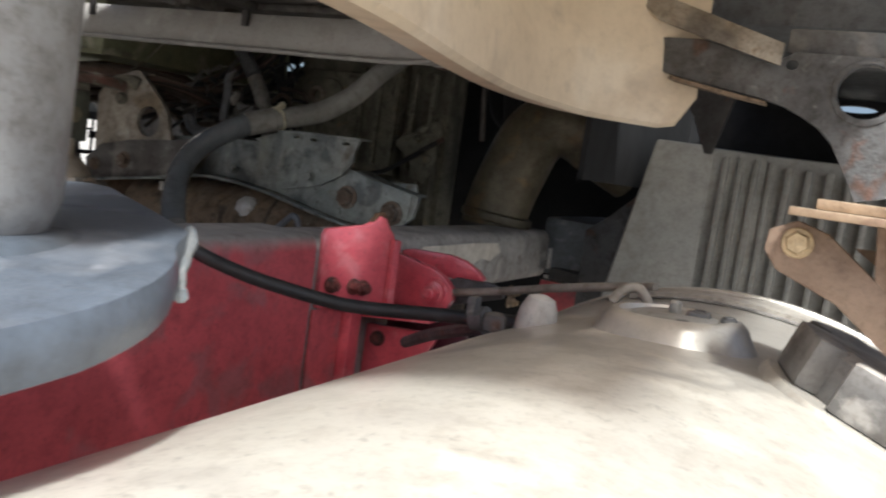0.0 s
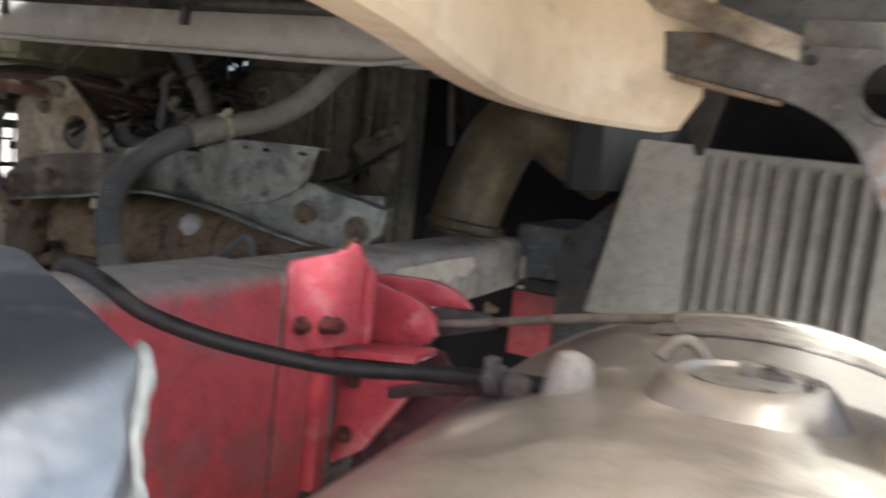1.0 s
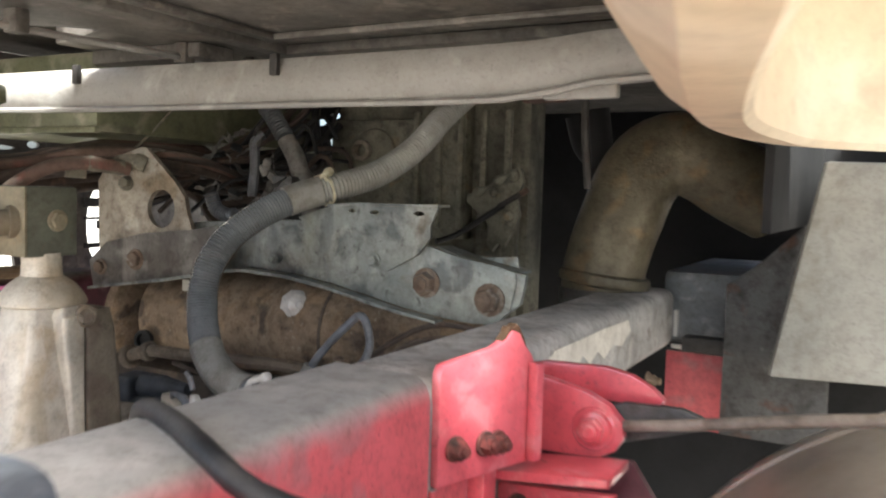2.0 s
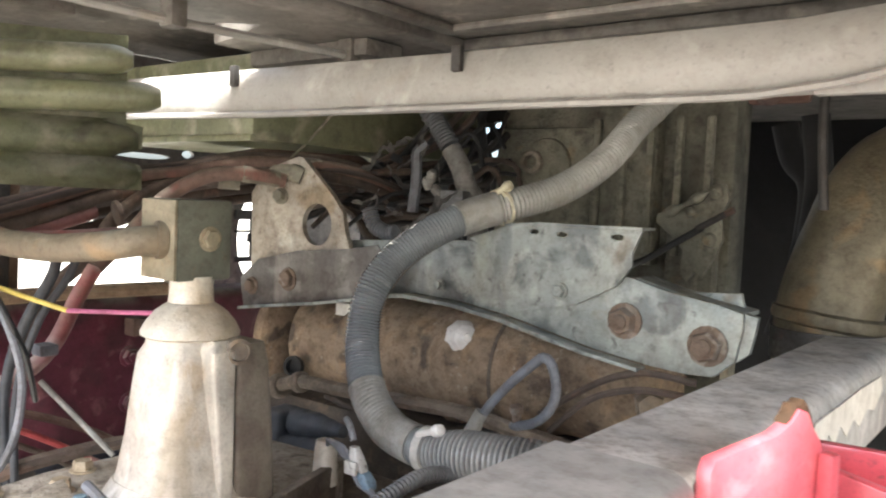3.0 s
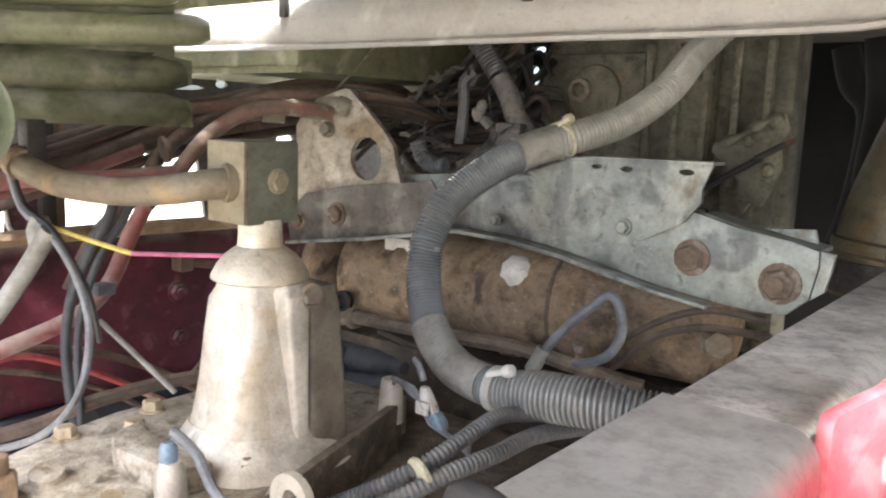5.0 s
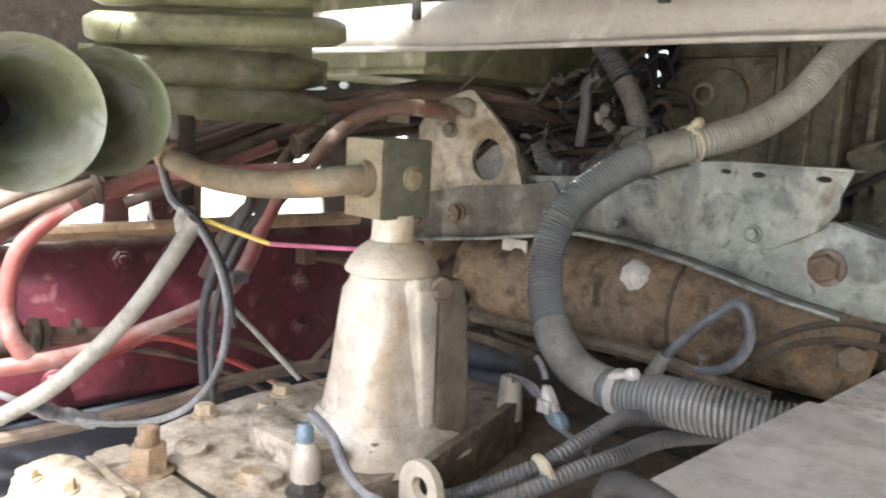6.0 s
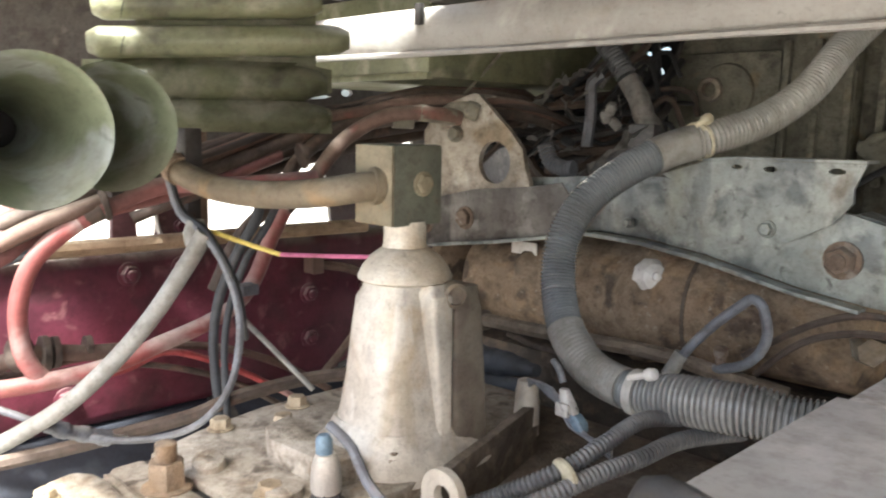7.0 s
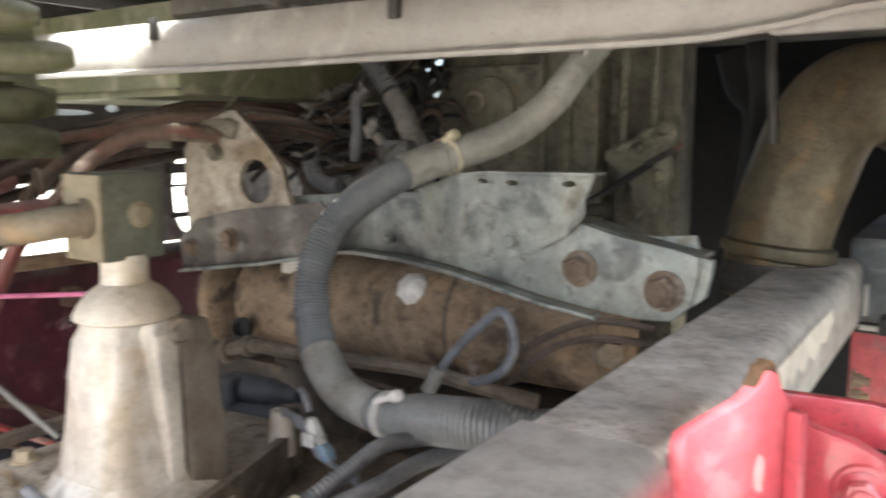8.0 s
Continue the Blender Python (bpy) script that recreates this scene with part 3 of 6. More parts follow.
part("web_plate", box((0.1535, 0.986, 0.737), (0.1580, 1.053, 0.939), 0.002), red_paint, console)
part("shelf", prism([(0.1545, 0.920), (0.276, 0.934), (0.276, 0.943), (0.1545, 0.930)], 1.085, 1.150, "y", 0.002), red_bright, console)
part("clamp_lug", prism([(0.1545, 1.010), (0.194, 1.004), (0.228, 0.997), (0.250, 0.987), (0.264, 0.972), (0.266, 0.956), (0.258, 0.943), (0.244, 0.935), (0.226, 0.933), (0.1545, 0.930)], 1.163, 1.177, "y", 0.003), red_bright, console)
part("clamp_ear", prism([(0.1545, 1.010), (0.17, 1.014), (0.236, 1.016), (0.262, 1.011), (0.282, 1.001), (0.295, 0.990), (0.288, 0.982), (0.24, 0.982), (0.1545, 0.985)], 1.20, 1.212, "y", 0.003), red_bright, console)
part("lug_washer", lathe([(0.022, -0.004), (0.022, 0.0), (0.020, 0.002)], (0.236, 1.163, 0.962), (0, -1, 0), 20), red_bright, console)
for at, ax in (((0.236, 1.161, 0.962), (0, -1, 0)), ((0.168, 1.005, 0.972), (0.956, -0.292, 0)), ((0.1785, 1.041, 0.969), (0.956, -0.292, 0)), ((0.1830, 1.056, 0.967), (0.956, -0.292, 0)), ((0.178, 1.122, 0.888), (0, -1, 0)), ((0.173, 1.122, 0.815), (0, -1, 0))):
    part("bolt", hex_bolt(at, ax, 0.013 if at[0] > 0.22 else 0.0085, 0.011, turn=at[2] * 9, stud=0.004), red_bright if at[0] > 0.22 else red_grimy, console)
# crossmember
cross = thing("crossmember", (-0.3, 1.4, 1.0), "grey galvanised crossmember with rusty bolts and flaking patches", "crossmember")
part("web", prism([(-0.80, 1.045), (-0.763, 1.006), (-0.544, 1.037), (-0.415, 1.058), (-0.333, 1.055), (-0.254, 1.045), (-0.13, 1.020), (-0.061, 1.011), (-0.016, 1.008), (0.018, 1.010), (0.040, 1.030), (0.047, 1.066),
                   (0.046, 1.083), (0.019, 1.090), (-0.041, 1.099), (-0.084, 1.110), (-0.26, 1.128), (-0.315, 1.138), (-0.41, 1.134), (-0.538, 1.125), (-0.60, 1.09)], 1.40, 1.41, "y", 0.002), galv, cross)
part("lower_flange", prism([(-0.61, 1.0218), (-0.544, 1.031), (-0.47, 1.046), (-0.415, 1.052), (-0.333, 1.049), (-0.254, 1.039), (-0.13, 1.015), (-0.061, 1.006), (-0.061, 1.0105), (-0.13, 1.0195), (-0.254, 1.0445), (-0.333, 1.0545), (-0.415, 1.0575), (-0.47, 1.051), (-0.544, 1.0365), (-0.61, 1.0272)], 1.376, 1.3995, "y", 0.001), galv, cross)
part("stained_end", prism([(-0.743, 1.004), (-0.753, 1.050), (-0.709, 1.084), (-0.621, 1.103), (-0.512, 1.114), (-0.452, 1.124), (-0.430, 1.098), (-0.446, 1.053), (-0.562, 1.032), (-0.641, 1.020)], 1.362, 1.3655, "y", 0.001), galv_brown, cross, "brown stained end plate")
part("top_plate", prism([(-0.315, 1.142), (-0.26, 1.16), (-0.212, 1.164), (-0.071, 1.165), (-0.074, 1.158), (-0.082, 1.138), (-0.081, 1.123), (-0.10, 1.099), (-0.15, 1.072), (-0.246, 1.051), (-0.286, 1.13)], 1.3925, 1.3965, "y", 0, holes=[(-0.215, 1.156, 0.007, 0.003), (-0.175, 1.155, 0.008, 0.0035), (-0.101, 1.156, 0.009, 0.0035)]), galv, cross, "pitted grey plate with punched holes")
part("top_fold", prism([(-0.26, 1.1605), (-0.212, 1.1645), (-0.071, 1.1655), (-0.071, 1.1690), (-0.212, 1.1680), (-0.262, 1.1640)], 1.3928, 1.428, "y", 0), galv, cross)
part("upper_flange", prism([(-0.082, 1.1105), (-0.041, 1.0995), (0.046, 1.0835), (0.046, 1.079), (-0.041, 1.095), (-0.082, 1.106)], 1.4105, 1.455, "y", 0), galv, cross)
part("rear_flange", prism([(-0.03, 1.0965), (0.030, 1.101), (0.036, 1.078), (-0.03, 1.085)], 1.44, 1.446, "y", 0.001), galv, cross, "pale rear flange edge")
part("end_return", prism([(0.0475, 1.084), (0.062, 1.081), (0.060, 1.066), (0.055, 1.041), (0.0415, 1.030), (0.0482, 1.066)], 1.398, 1.407, "y", 0.001), galv, cross)
for x, z, r in ((-0.173, 1.086, 0.008), (-0.089, 1.059, 0.0165), (0.010, 1.0435, 0.0175), (-0.735, 1.055, 0.011), (-0.69, 1.06, 0.011), (-0.36, 1.075, 0.006)):
    y = 1.3915 if r < 0.01 else 1.398
    part("bolt", hex_bolt((x, y, z), (0, -1, 0), r, 0.008 if r < 0.01 else 0.015, turn=x * 30, stud=0.004 if r > 0.015 else 0), rust_dull if r > 0.01 else galv, cross)
part("end_flange", prism([(-0.743, 1.000), (-0.641, 1.0155), (-0.562, 1.027), (-0.446, 1.048), (-0.446, 1.0528), (-0.562, 1.032), (-0.641, 1.0205), (-0.743, 1.005)], 1.350, 1.3615, "y", 0.0008), galv, cross, "pale folded lower edge")
hanger = thing("mounting_plate", (-0.63, 1.378, 1.07), "stained grey steel mounting plate with a large round hole", "bracket")
part("plate", prism([(-0.74, 1.19), (-0.71, 1.227), (-0.666, 1.239), (-0.631, 1.248), (-0.620, 1.246), (-0.553, 1.19), (-0.531, 1.166), (-0.524, 1.136), (-0.516, 1.12), (-0.509, 1.061), (-0.60, 1.045), (-0.682, 1.036), (-0.735, 1.05)], 1.37, 1.379, "y", 0, holes=[(-0.585, 1.1455, 0.032, 0.032), (-0.579, 1.078, 0.006, 0.006)]), plate_steel, hanger)
part("side_fold", prism([(-0.7385, 1.19), (-0.709, 1.2265), (-0.666, 1.2385), (-0.631, 1.2475), (-0.620, 1.2455), (-0.622, 1.2425), (-0.632, 1.244), (-0.667, 1.235), (-0.707, 1.223), (-0.735, 1.188)], 1.3795, 1.41, "y", 0), plate_steel, hanger)
part("plate_bolt", hex_bolt((-0.635, 1.3615, 1.058), (0, -1, 0), 0.014, 0.010, turn=0.4), rust_dull, hanger, "rusty bolt head")
part("plate_bolt", hex_bolt((-0.722, 1.3615, 1.040), (0, -1, 0), 0.011, 0.009, turn=0.9), rust_dull, hanger, "rusty bolt head")
part("hose_nut", hex_bolt((-0.662, 1.357, 1.218), (0.85, -0.2, 0.35), 0.0135, 0.013, turn=0.2), fitting_dusty, hanger, "dusty hose nut")
part("lower_nut", hex_bolt((-0.664, 1.366, 1.186), (0.3, -0.9, 0.1), 0.010, 0.012, turn=0.8), fitting_dusty, hanger, "dusty hose nut")
part("elbow_fitting", tube([(-0.675, 1.352, 1.213), (-0.655, 1.354, 1.222), (-0.635, 1.360, 1.224), (-0.622, 1.371, 1.218)], lambda s, total: 0.0118 + 0.0016 * (0.012 < s < 0.022) + 0.0022 * (s > 0.045), 12, 0.002), fitting_dusty, hanger, "dusty hose elbow")

# ---------- engine and bell housing ----------
housing = thing("clutch_housing", (-0.33, 1.5, 0.8), "rusty brown cast clutch housing under the crossmember", "housing")
prof = [(0.02, 0.0), (0.07, 0.0), (0.085, 0.01), (0.088, 0.12), (0.093, 0.13), (0.093, 0.145), (0.088, 0.155), (0.09, 0.31), (0.098, 0.325), (0.098, 0.345), (0.09, 0.355), (0.088, 0.46), (0.075, 0.49), (0.075, 0.62), (0.05, 0.63)]
barrel_part = part("barrel", lathe(prof, (-0.70, 1.50, 0.945), (1, 0, 0.02), 32), rusty, housing)
part("end_bolt", hex_bolt((-0.066, 1.428, 0.962), (0.5, -0.85, 0), 0.0185, 0.03, turn=0.2, washer=False), plate_steel, barrel_part, "large grey hex plug")
part("end_flange", lathe([(0.03, 0.0), (0.098, 0.0), (0.103, 0.006), (0.103, 0.026), (0.095, 0.032), (0.07, 0.034)], (-0.765, 1.50, 0.942), (1, 0, 0.02), 32), rusty, housing)
part("groove", lathe([(0.080, 0.0), (0.0905, 0.002), (0.0905, 0.007), (0.080, 0.009)], (-0.29, 1.50, 0.953), (1, 0, 0.02), 32), gear_dirty, housing, "dark casting seam")
# Near-black colour stands in for the shade inside the port.
part("port", lathe([(0.016, 0.0), (0.018, 0.004), (0.018, 0.012), (0.012, 0.013), (0.012, 0.004), (0.001, 0.004)], (-0.657, 1.405, 0.912), (0.15, -1, 0.1), 18), shade_black, housing, "dark open port")
# Coloured dark so the space below the barrel reads as shaded.
part("body", box((-0.78, 1.385, 0.45), (0.03, 1.75, 0.875), 0.03), cavity_shade, housing, "lower casting darkened for the shaded cavity")
part("white_cap", lathe([(0.008, -0.02), (0.021, -0.014), (0.026, -0.006), (0.024, 0.003), (0.021, 0.006), (0.018, 0.012), (0.007, 0.016), (0.006, 0.020), (0.002, 0.021)], (-0.344, 1.430, 1.0), (0.75, -0.55, 0.15), 9), white_plastic, barrel_part, "white plastic plug")
slim = line_thing("brake_pipe", [(-0.606, 1.325, 0.902), (-0.575, 1.318, 0.913), (-0.533, 1.312, 0.922), (-0.467, 1.31, 0.924), (-0.361, 1.32, 0.926), (-0.268, 1.33, 0.927), (-0.198, 1.34, 0.918), (-0.12, 1.36, 0.905)], 0.010, gear_dirty, "slim brown pipe along the rusty housing", "pipe")
line_thing("breather_hose", [(-0.245, 1.325, 0.912), (-0.238, 1.33, 0.926), (-0.223, 1.33, 0.948), (-0.199, 1.335, 0.977), (-0.171, 1.335, 1.003), (-0.158, 1.333, 1.013), (-0.146, 1.33, 1.009), (-0.139, 1.33, 0.994), (-0.136, 1.33, 0.974), (-0.144, 1.33, 0.953), (-0.162, 1.33, 0.936), (-0.19, 1.335, 0.925), (-0.22, 1.345, 0.915)], 0.0058, cable_grey, "small blue-grey breather hose bent in a loop", "hose", seg=12, step=0.005, wobble=0.0012)
tagged(part("peg", lathe([(0.006, 0.0), (0.006, 0.022), (0.008, 0.024), (0.008, 0.032), (0.004, 0.034)], (-0.192, 1.34, 0.918), (0.05, -0.2, 1), 12), rust_dull), "small rusty peg beside the breather hose", "peg")
tagged(part("hose_end", tube([(-0.250, 1.323, 0.905), (-0.245, 1.325, 0.915), (-0.236, 1.329, 0.934)], 0.0095, 12, 0.005), tape_grey), "pale grey end sleeve of the breather hose", "hose fitting")

engine = thing("engine_block", (-0.4, 2.0, 0.6), "dark grimy olive engine block behind the crossmember", "engine")
block = part("block", box((-0.545, 1.80, 0.6), (-0.105, 1.88, 1.391), 0.02), engine_paint, engine)
for k, (a, b) in enumerate((((-0.54, 1.775, 1.02), (-0.34, 1.80, 1.33)), ((-0.33, 1.765, 1.10), (-0.22, 1.80, 1.36)), ((-0.20, 1.77, 0.95), (-0.12, 1.80, 1.20)), ((-0.30, 1.78, 0.90), (-0.22, 1.80, 1.08)))):
    part("cast_panel", box(a, b, 0.008), engine_paint, block)
for k in range(5):
    part("cast_rib", box((-0.33 + 0.048 * k, 1.752, 1.12), (-0.318 + 0.048 * k, 1.766, 1.34), 0.004), engine_paint, block)
part("boss_pad", lathe([(0.050, 0), (0.047, 0.008), (0.038, 0.010), (0.02, 0.010)], (-0.430, 1.775, 1.262), (0.05, -1, 0), 28), engine_paint, block)
part("bolt_boss", lathe([(0.0215, 0), (0.0205, 0.020), (0.018, 0.022), (0.0125, 0.022), (0.0115, 0.004), (0.001, 0.004)], (-0.453, 1.772, 1.267), (0.1, -1, 0), 24), plate_steel, block, "rust-stained threaded boss")
sender_b = thing("sender_bracket", (-0.14, 1.75, 1.16), "grimy olive sensor bracket on the engine end", "bracket")
part("web", prism([(-0.205, 1.186), (-0.150, 1.200), (-0.118, 1.232), (-0.100, 1.236), (-0.092, 1.212), (-0.104, 1.185), (-0.098, 1.150), (-0.112, 1.118), (-0.126, 1.092), (-0.139, 1.098), (-0.150, 1.082), (-0.163, 1.094), (-0.160, 1.130), (-0.178, 1.150), (-0.206, 1.172)], 1.742, 1.752, "y", 0.003), engine_paint, sender_b)
part("arm", tube([(-0.185, 1.735, 1.186), (-0.150, 1.734, 1.204), (-0.122, 1.735, 1.222), (-0.105, 1.738, 1.226)], lambda s, total: 0.006 + 0.003 * math.sin(150 * s), 9, 0.005, 0.004), engine_paint, sender_b, "dusty clamp arm")
part("sensor", tube([(-0.135, 1.735, 1.166), (-0.110, 1.733, 1.180), (-0.092, 1.731, 1.190)], 0.0050, 10, 0.006), iron, sender_b)
for x, z, r in ((-0.112, 1.222, 0.013), (-0.118, 1.150, 0.012), (-0.150, 1.192, 0.010)):
    part("lump", lathe([(r * 0.7, -0.014), (r, -0.006), (r * 0.9, 0.004), (r * 0.4, 0.009)], (x, 1.742, z), (0.2, -1, 0.3), 12), engine_paint, sender_b)
part("sensor_tip", tube([(-0.092, 1.731, 1.190), (-0.080, 1.730, 1.197)], 0.0055, 10, 0.004), cable_red, sender_b, "red sensor tip")
line_thing("sender_cable", [(-0.243, 1.70, 1.098), (-0.221, 1.735, 1.110), (-0.178, 1.738, 1.137), (-0.150, 1.737, 1.154), (-0.128, 1.736, 1.168)], 0.0055, rubber, "black cable to the engine sender", "cable")
intake = thing("intake_pipe", (0.036, 1.805, 1.03), "thick aged olive-brown intake pipe standing on a flange", "pipe")
part("pipe", tube([(0.044, 1.79, 0.98), (0.044, 1.79, 1.046), (0.055, 1.795, 1.105), (0.071, 1.803, 1.160), (0.088, 1.815, 1.214), (0.114, 1.83, 1.253), (0.152, 1.845, 1.268), (0.196, 1.86, 1.254), (0.241, 1.88, 1.224), (0.30, 1.92, 1.19)], 0.0715, 28, 0.012), pipe_metal, intake)
part("rim", lathe([(0.070, -0.012), (0.078, -0.008), (0.0795, 0.0), (0.078, 0.008), (0.072, 0.012)], (0.047, 1.79, 1.045), (0.1, 0.05, 1), 32), pipe_metal, intake)
part("clamp", tube([(0.046, 1.79, 0.985), (0.046, 1.79, 1.030)], 0.077, 24, 0.01), iron_grey, intake, "grey lower sleeve")

# ---------- gearbox ----------
gear = thing("gearbox", (-0.36, 0.95, 0.5), "dusty grey aluminium gearbox with a bolted top cover", "gearbox")
part("case", box((-0.56, 0.45, 0.45), (-0.12, 1.32, 0.825), 0.02), gear_dirty, gear, "greasy brown gearbox case")
part("top_cover", prism([(-0.55, 1.20), (-0.555, 0.95), (-0.535, 0.86), (-0.51, 0.795), (-0.345, 0.803), (-0.29, 0.86), (-0.283, 0.93), (-0.30, 1.03), (-0.36, 1.22)], 0.82, 0.872, "z", 0.004), gear_alu, gear)
part("near_cover", prism([(-0.505, 0.755), (-0.505, 0.785), (-0.34, 0.793), (-0.275, 0.82), (-0.22, 0.80), (-0.20, 0.62), (-0.40, 0.62), (-0.47, 0.73)], 0.82, 0.870, "z", 0.004), gear_alu, gear)
# Black strip fills the groove, standing in for its shade.
part("groove_shade", prism([(-0.507, 0.7865), (-0.342, 0.7945), (-0.284, 0.822), (-0.292, 0.855), (-0.346, 0.801), (-0.507, 0.793)], 0.815, 0.866, "z", 0), rubber, gear, "black strip for the shade in the groove between the covers")
part("ledge_rib", box((-0.285, 0.90, 0.82), (-0.20, 0.915, 0.85), 0.004), gear_dirty, gear)
part("front_flange", prism([(-0.43, 0.60), (-0.427, 0.655), (-0.461, 0.67), (-0.482, 0.69), (-0.49, 0.715), (-0.473, 0.727), (-0.447, 0.732), (-0.419, 0.729), (-0.395, 0.733), (-0.371, 0.731), (-0.33, 0.70), (-0.30, 0.60)], 0.83, 0.884, "z", 0.006), gear_alu, gear, "pale cast flange with a ragged gasket edge")
part("gasket", prism([(-0.476, 0.736), (-0.42, 0.732), (-0.385, 0.737), (-0.378, 0.744), (-0.42, 0.741), (-0.47, 0.744)], 0.872, 0.879, "z", 0.001), gear_alu, gear)
part("raised_bar", prism([(-0.455, 0.922), (-0.442, 0.884), (-0.41, 0.868), (-0.325, 0.875), (-0.318, 0.912), (-0.40, 0.905)], 0.872, 0.898, "z", 0.004), gear_alu, gear)
part("cast_boss", lathe([(0.016, 0.0), (0.015, 0.014), (0.011, 0.016)], (-0.44, 0.822, 0.868), (0.2, -0.2, 1), 18), gear_alu, gear)
part("cast_boss", lathe([(0.018, 0.0), (0.017, 0.012), (0.012, 0.014)], (-0.343, 0.842, 0.868), (0, 0, 1), 18), gear_alu, gear)
part("side_ridge", prism([(-0.272, 0.955), (-0.260, 0.955), (-0.328, 1.175), (-0.340, 1.175)], 0.82, 0.884, "z", 0.003), gear_dirty, gear)
part("stub", loft([(-0.337, 1.165, 0.86, 0.014, 0.014), (-0.337, 1.165, 0.90, 0.012, 0.012), (-0.337, 1.163, 0.912, 0.009, 0.009)], 2.6, 18), cast_alu, gear)
part("eyelet", prism([(-0.233, 0.82), (-0.187, 0.82)] + [(-0.210 + 0.023 * math.cos(math.pi * k / 12), 0.898 + 0.023 * math.sin(math.pi * k / 12)) for k in range(13)], 0.905, 0.913, "y", 0, holes=[(-0.208, 0.899, 0.0095, 0.0095)]), cast_alu, gear, "pale lifting eye")
for x, y, z, r, h, s in ((-0.430, 0.775, 0.870, 0.0175, 0.026, 0.017), (-0.53, 0.981, 0.872, 0.011, 0.012, 0), (-0.523, 0.879, 0.872, 0.011, 0.012, 0), (-0.487, 0.934, 0.872, 0.011, 0.013, 0), (-0.445, 0.677, 0.884, 0.009, 0.010, 0), (-0.405, 0.693, 0.884, 0.009, 0.010, 0), (-0.352, 0.834, 0.872, 0.012, 0.011, 0), (-0.315, 0.945, 0.872, 0.012, 0.016, 0.006), (-0.535, 1.08, 0.872, 0.011, 0.012, 0)):
    part("bolt", hex_bolt((x, y, z), (0, 0, 1), r, h, stud=s, turn=x * 40), rusty if s else dull_bolt, gear)
tower = thing("shift_tower", (-0.357, 0.996, 0.87), "pale stained cast aluminium gear shift tower on the gearbox", "gear shift")
part("foot", loft([(-0.366, 0.992, 0.866, 0.086, 0.086), (-0.364, 0.993, 0.876, 0.076, 0.078), (-0.363, 0.995, 0.890, 0.064, 0.069), (-0.363, 0.996, 0.906, 0.056, 0.061)], 3.4), tower_cast, tower)
part("body", loft([(-0.363, 0.996, 0.884, 0.060, 0.066), (-0.362, 0.996, 0.91, 0.054, 0.059), (-0.362, 0.996, 0.95, 0.048, 0.052), (-0.363, 0.996, 1.0, 0.043, 0.046), (-0.363, 0.996, 1.028, 0.040, 0.042), (-0.362, 0.996, 1.038, 0.036, 0.036), (-0.362, 0.996, 1.05, 0.034, 0.034)], 3.2), tower_cast, tower)
# Darker than the body: the shaded side is coloured in with the stains.
part("buttress", loft([(-0.330, 1.037, 0.866, 0.031, 0.025), (-0.332, 1.036, 0.95, 0.028, 0.024), (-0.334, 1.032, 1.02, 0.030, 0.020), (-0.334, 1.030, 1.042, 0.028, 0.017)], 9), cast_brown, tower, "brown stained side rib with its shaded side put into the colour")
part("front_edge", loft([(-0.319, 1.003, 0.872, 0.017, 0.008), (-0.320, 1.001, 0.95, 0.017, 0.010), (-0.321, 0.998, 1.01, 0.018, 0.013), (-0.322, 0.998, 1.036, 0.018, 0.014), (-0.326, 1.000, 1.046, 0.013, 0.010)], 6, 32), tower_cast, tower, "pale worn front edge")
part("boss", lathe([(0.0125, -0.012), (0.0125, 0.004), (0.0095, 0.006), (0.0085, 0.002), (0.001, 0.002)], (-0.3045, 1.012, 1.036), (0.9, -0.43, 0), 20), cast_brown, tower)
part("dust_cap", lathe([(0.030, 1.046), (0.044, 1.045), (0.0475, 1.047), (0.0475, 1.050), (0.043, 1.059), (0.035, 1.069), (0.027, 1.075), (0.022, 1.078)], (-0.363, 0.999, 0), (0, 0, 1), 32), cast_alu, tower, "pale domed dust cap")
part("neck", lathe([(0.0235, 1.072), (0.0215, 1.082), (0.0210, 1.092), (0.0215, 1.104)], (-0.365, 1.0, 0), (0, 0, 1), 20), cast_alu, tower)
linkage = thing("shift_linkage", (-0.37, 1.0, 1.1), "olive-grey steel shift joint block with a bent brown tube", "linkage")
joint = part("block", box((-0.404, 0.970, 1.100), (-0.346, 1.0325, 1.179), 0.004), olive_block, linkage)
part("pin", hex_bolt((-0.346, 1.006, 1.141), (1, 0, 0), 0.0095, 0.006, turn=0.5), olive_tan, joint)
# Tan skin on the olive block: its lit side is put into the colour.
part("face_plate", box((-0.403, 0.967, 1.101), (-0.347, 0.9705, 1.178), 0.0012), olive_tan, joint, "tan face with the lit side put into its colour")
part("collar", tube([(-0.370, 0.972, 1.139), (-0.373, 0.964, 1.139)], 0.0185, 18, 0.004), link_brown, linkage)
part("tube", tube([(-0.370, 0.972, 1.139), (-0.380, 0.950, 1.137), (-0.42, 0.934, 1.130), (-0.50, 0.924, 1.123), (-0.58, 0.915, 1.124), (-0.635, 0.908, 1.134), (-0.66, 0.904, 1.143)], 0.0145, 14, 0.008), link_brown, linkage, "brown dusty bent tube")
part("end_ring", tube([(-0.652, 0.905, 1.14), (-0.664, 0.903, 1.145)], 0.018, 14, 0.004), rusty, linkage)
sensor = thing("speed_sensor", (-0.305, 0.86, 0.872), "grey sensor with a pale blue plug on the gearbox", "sensor")
part("hex", hex_bolt((-0.305, 0.86, 0.872), (0, 0, 1), 0.014, 0.014), iron, sensor)
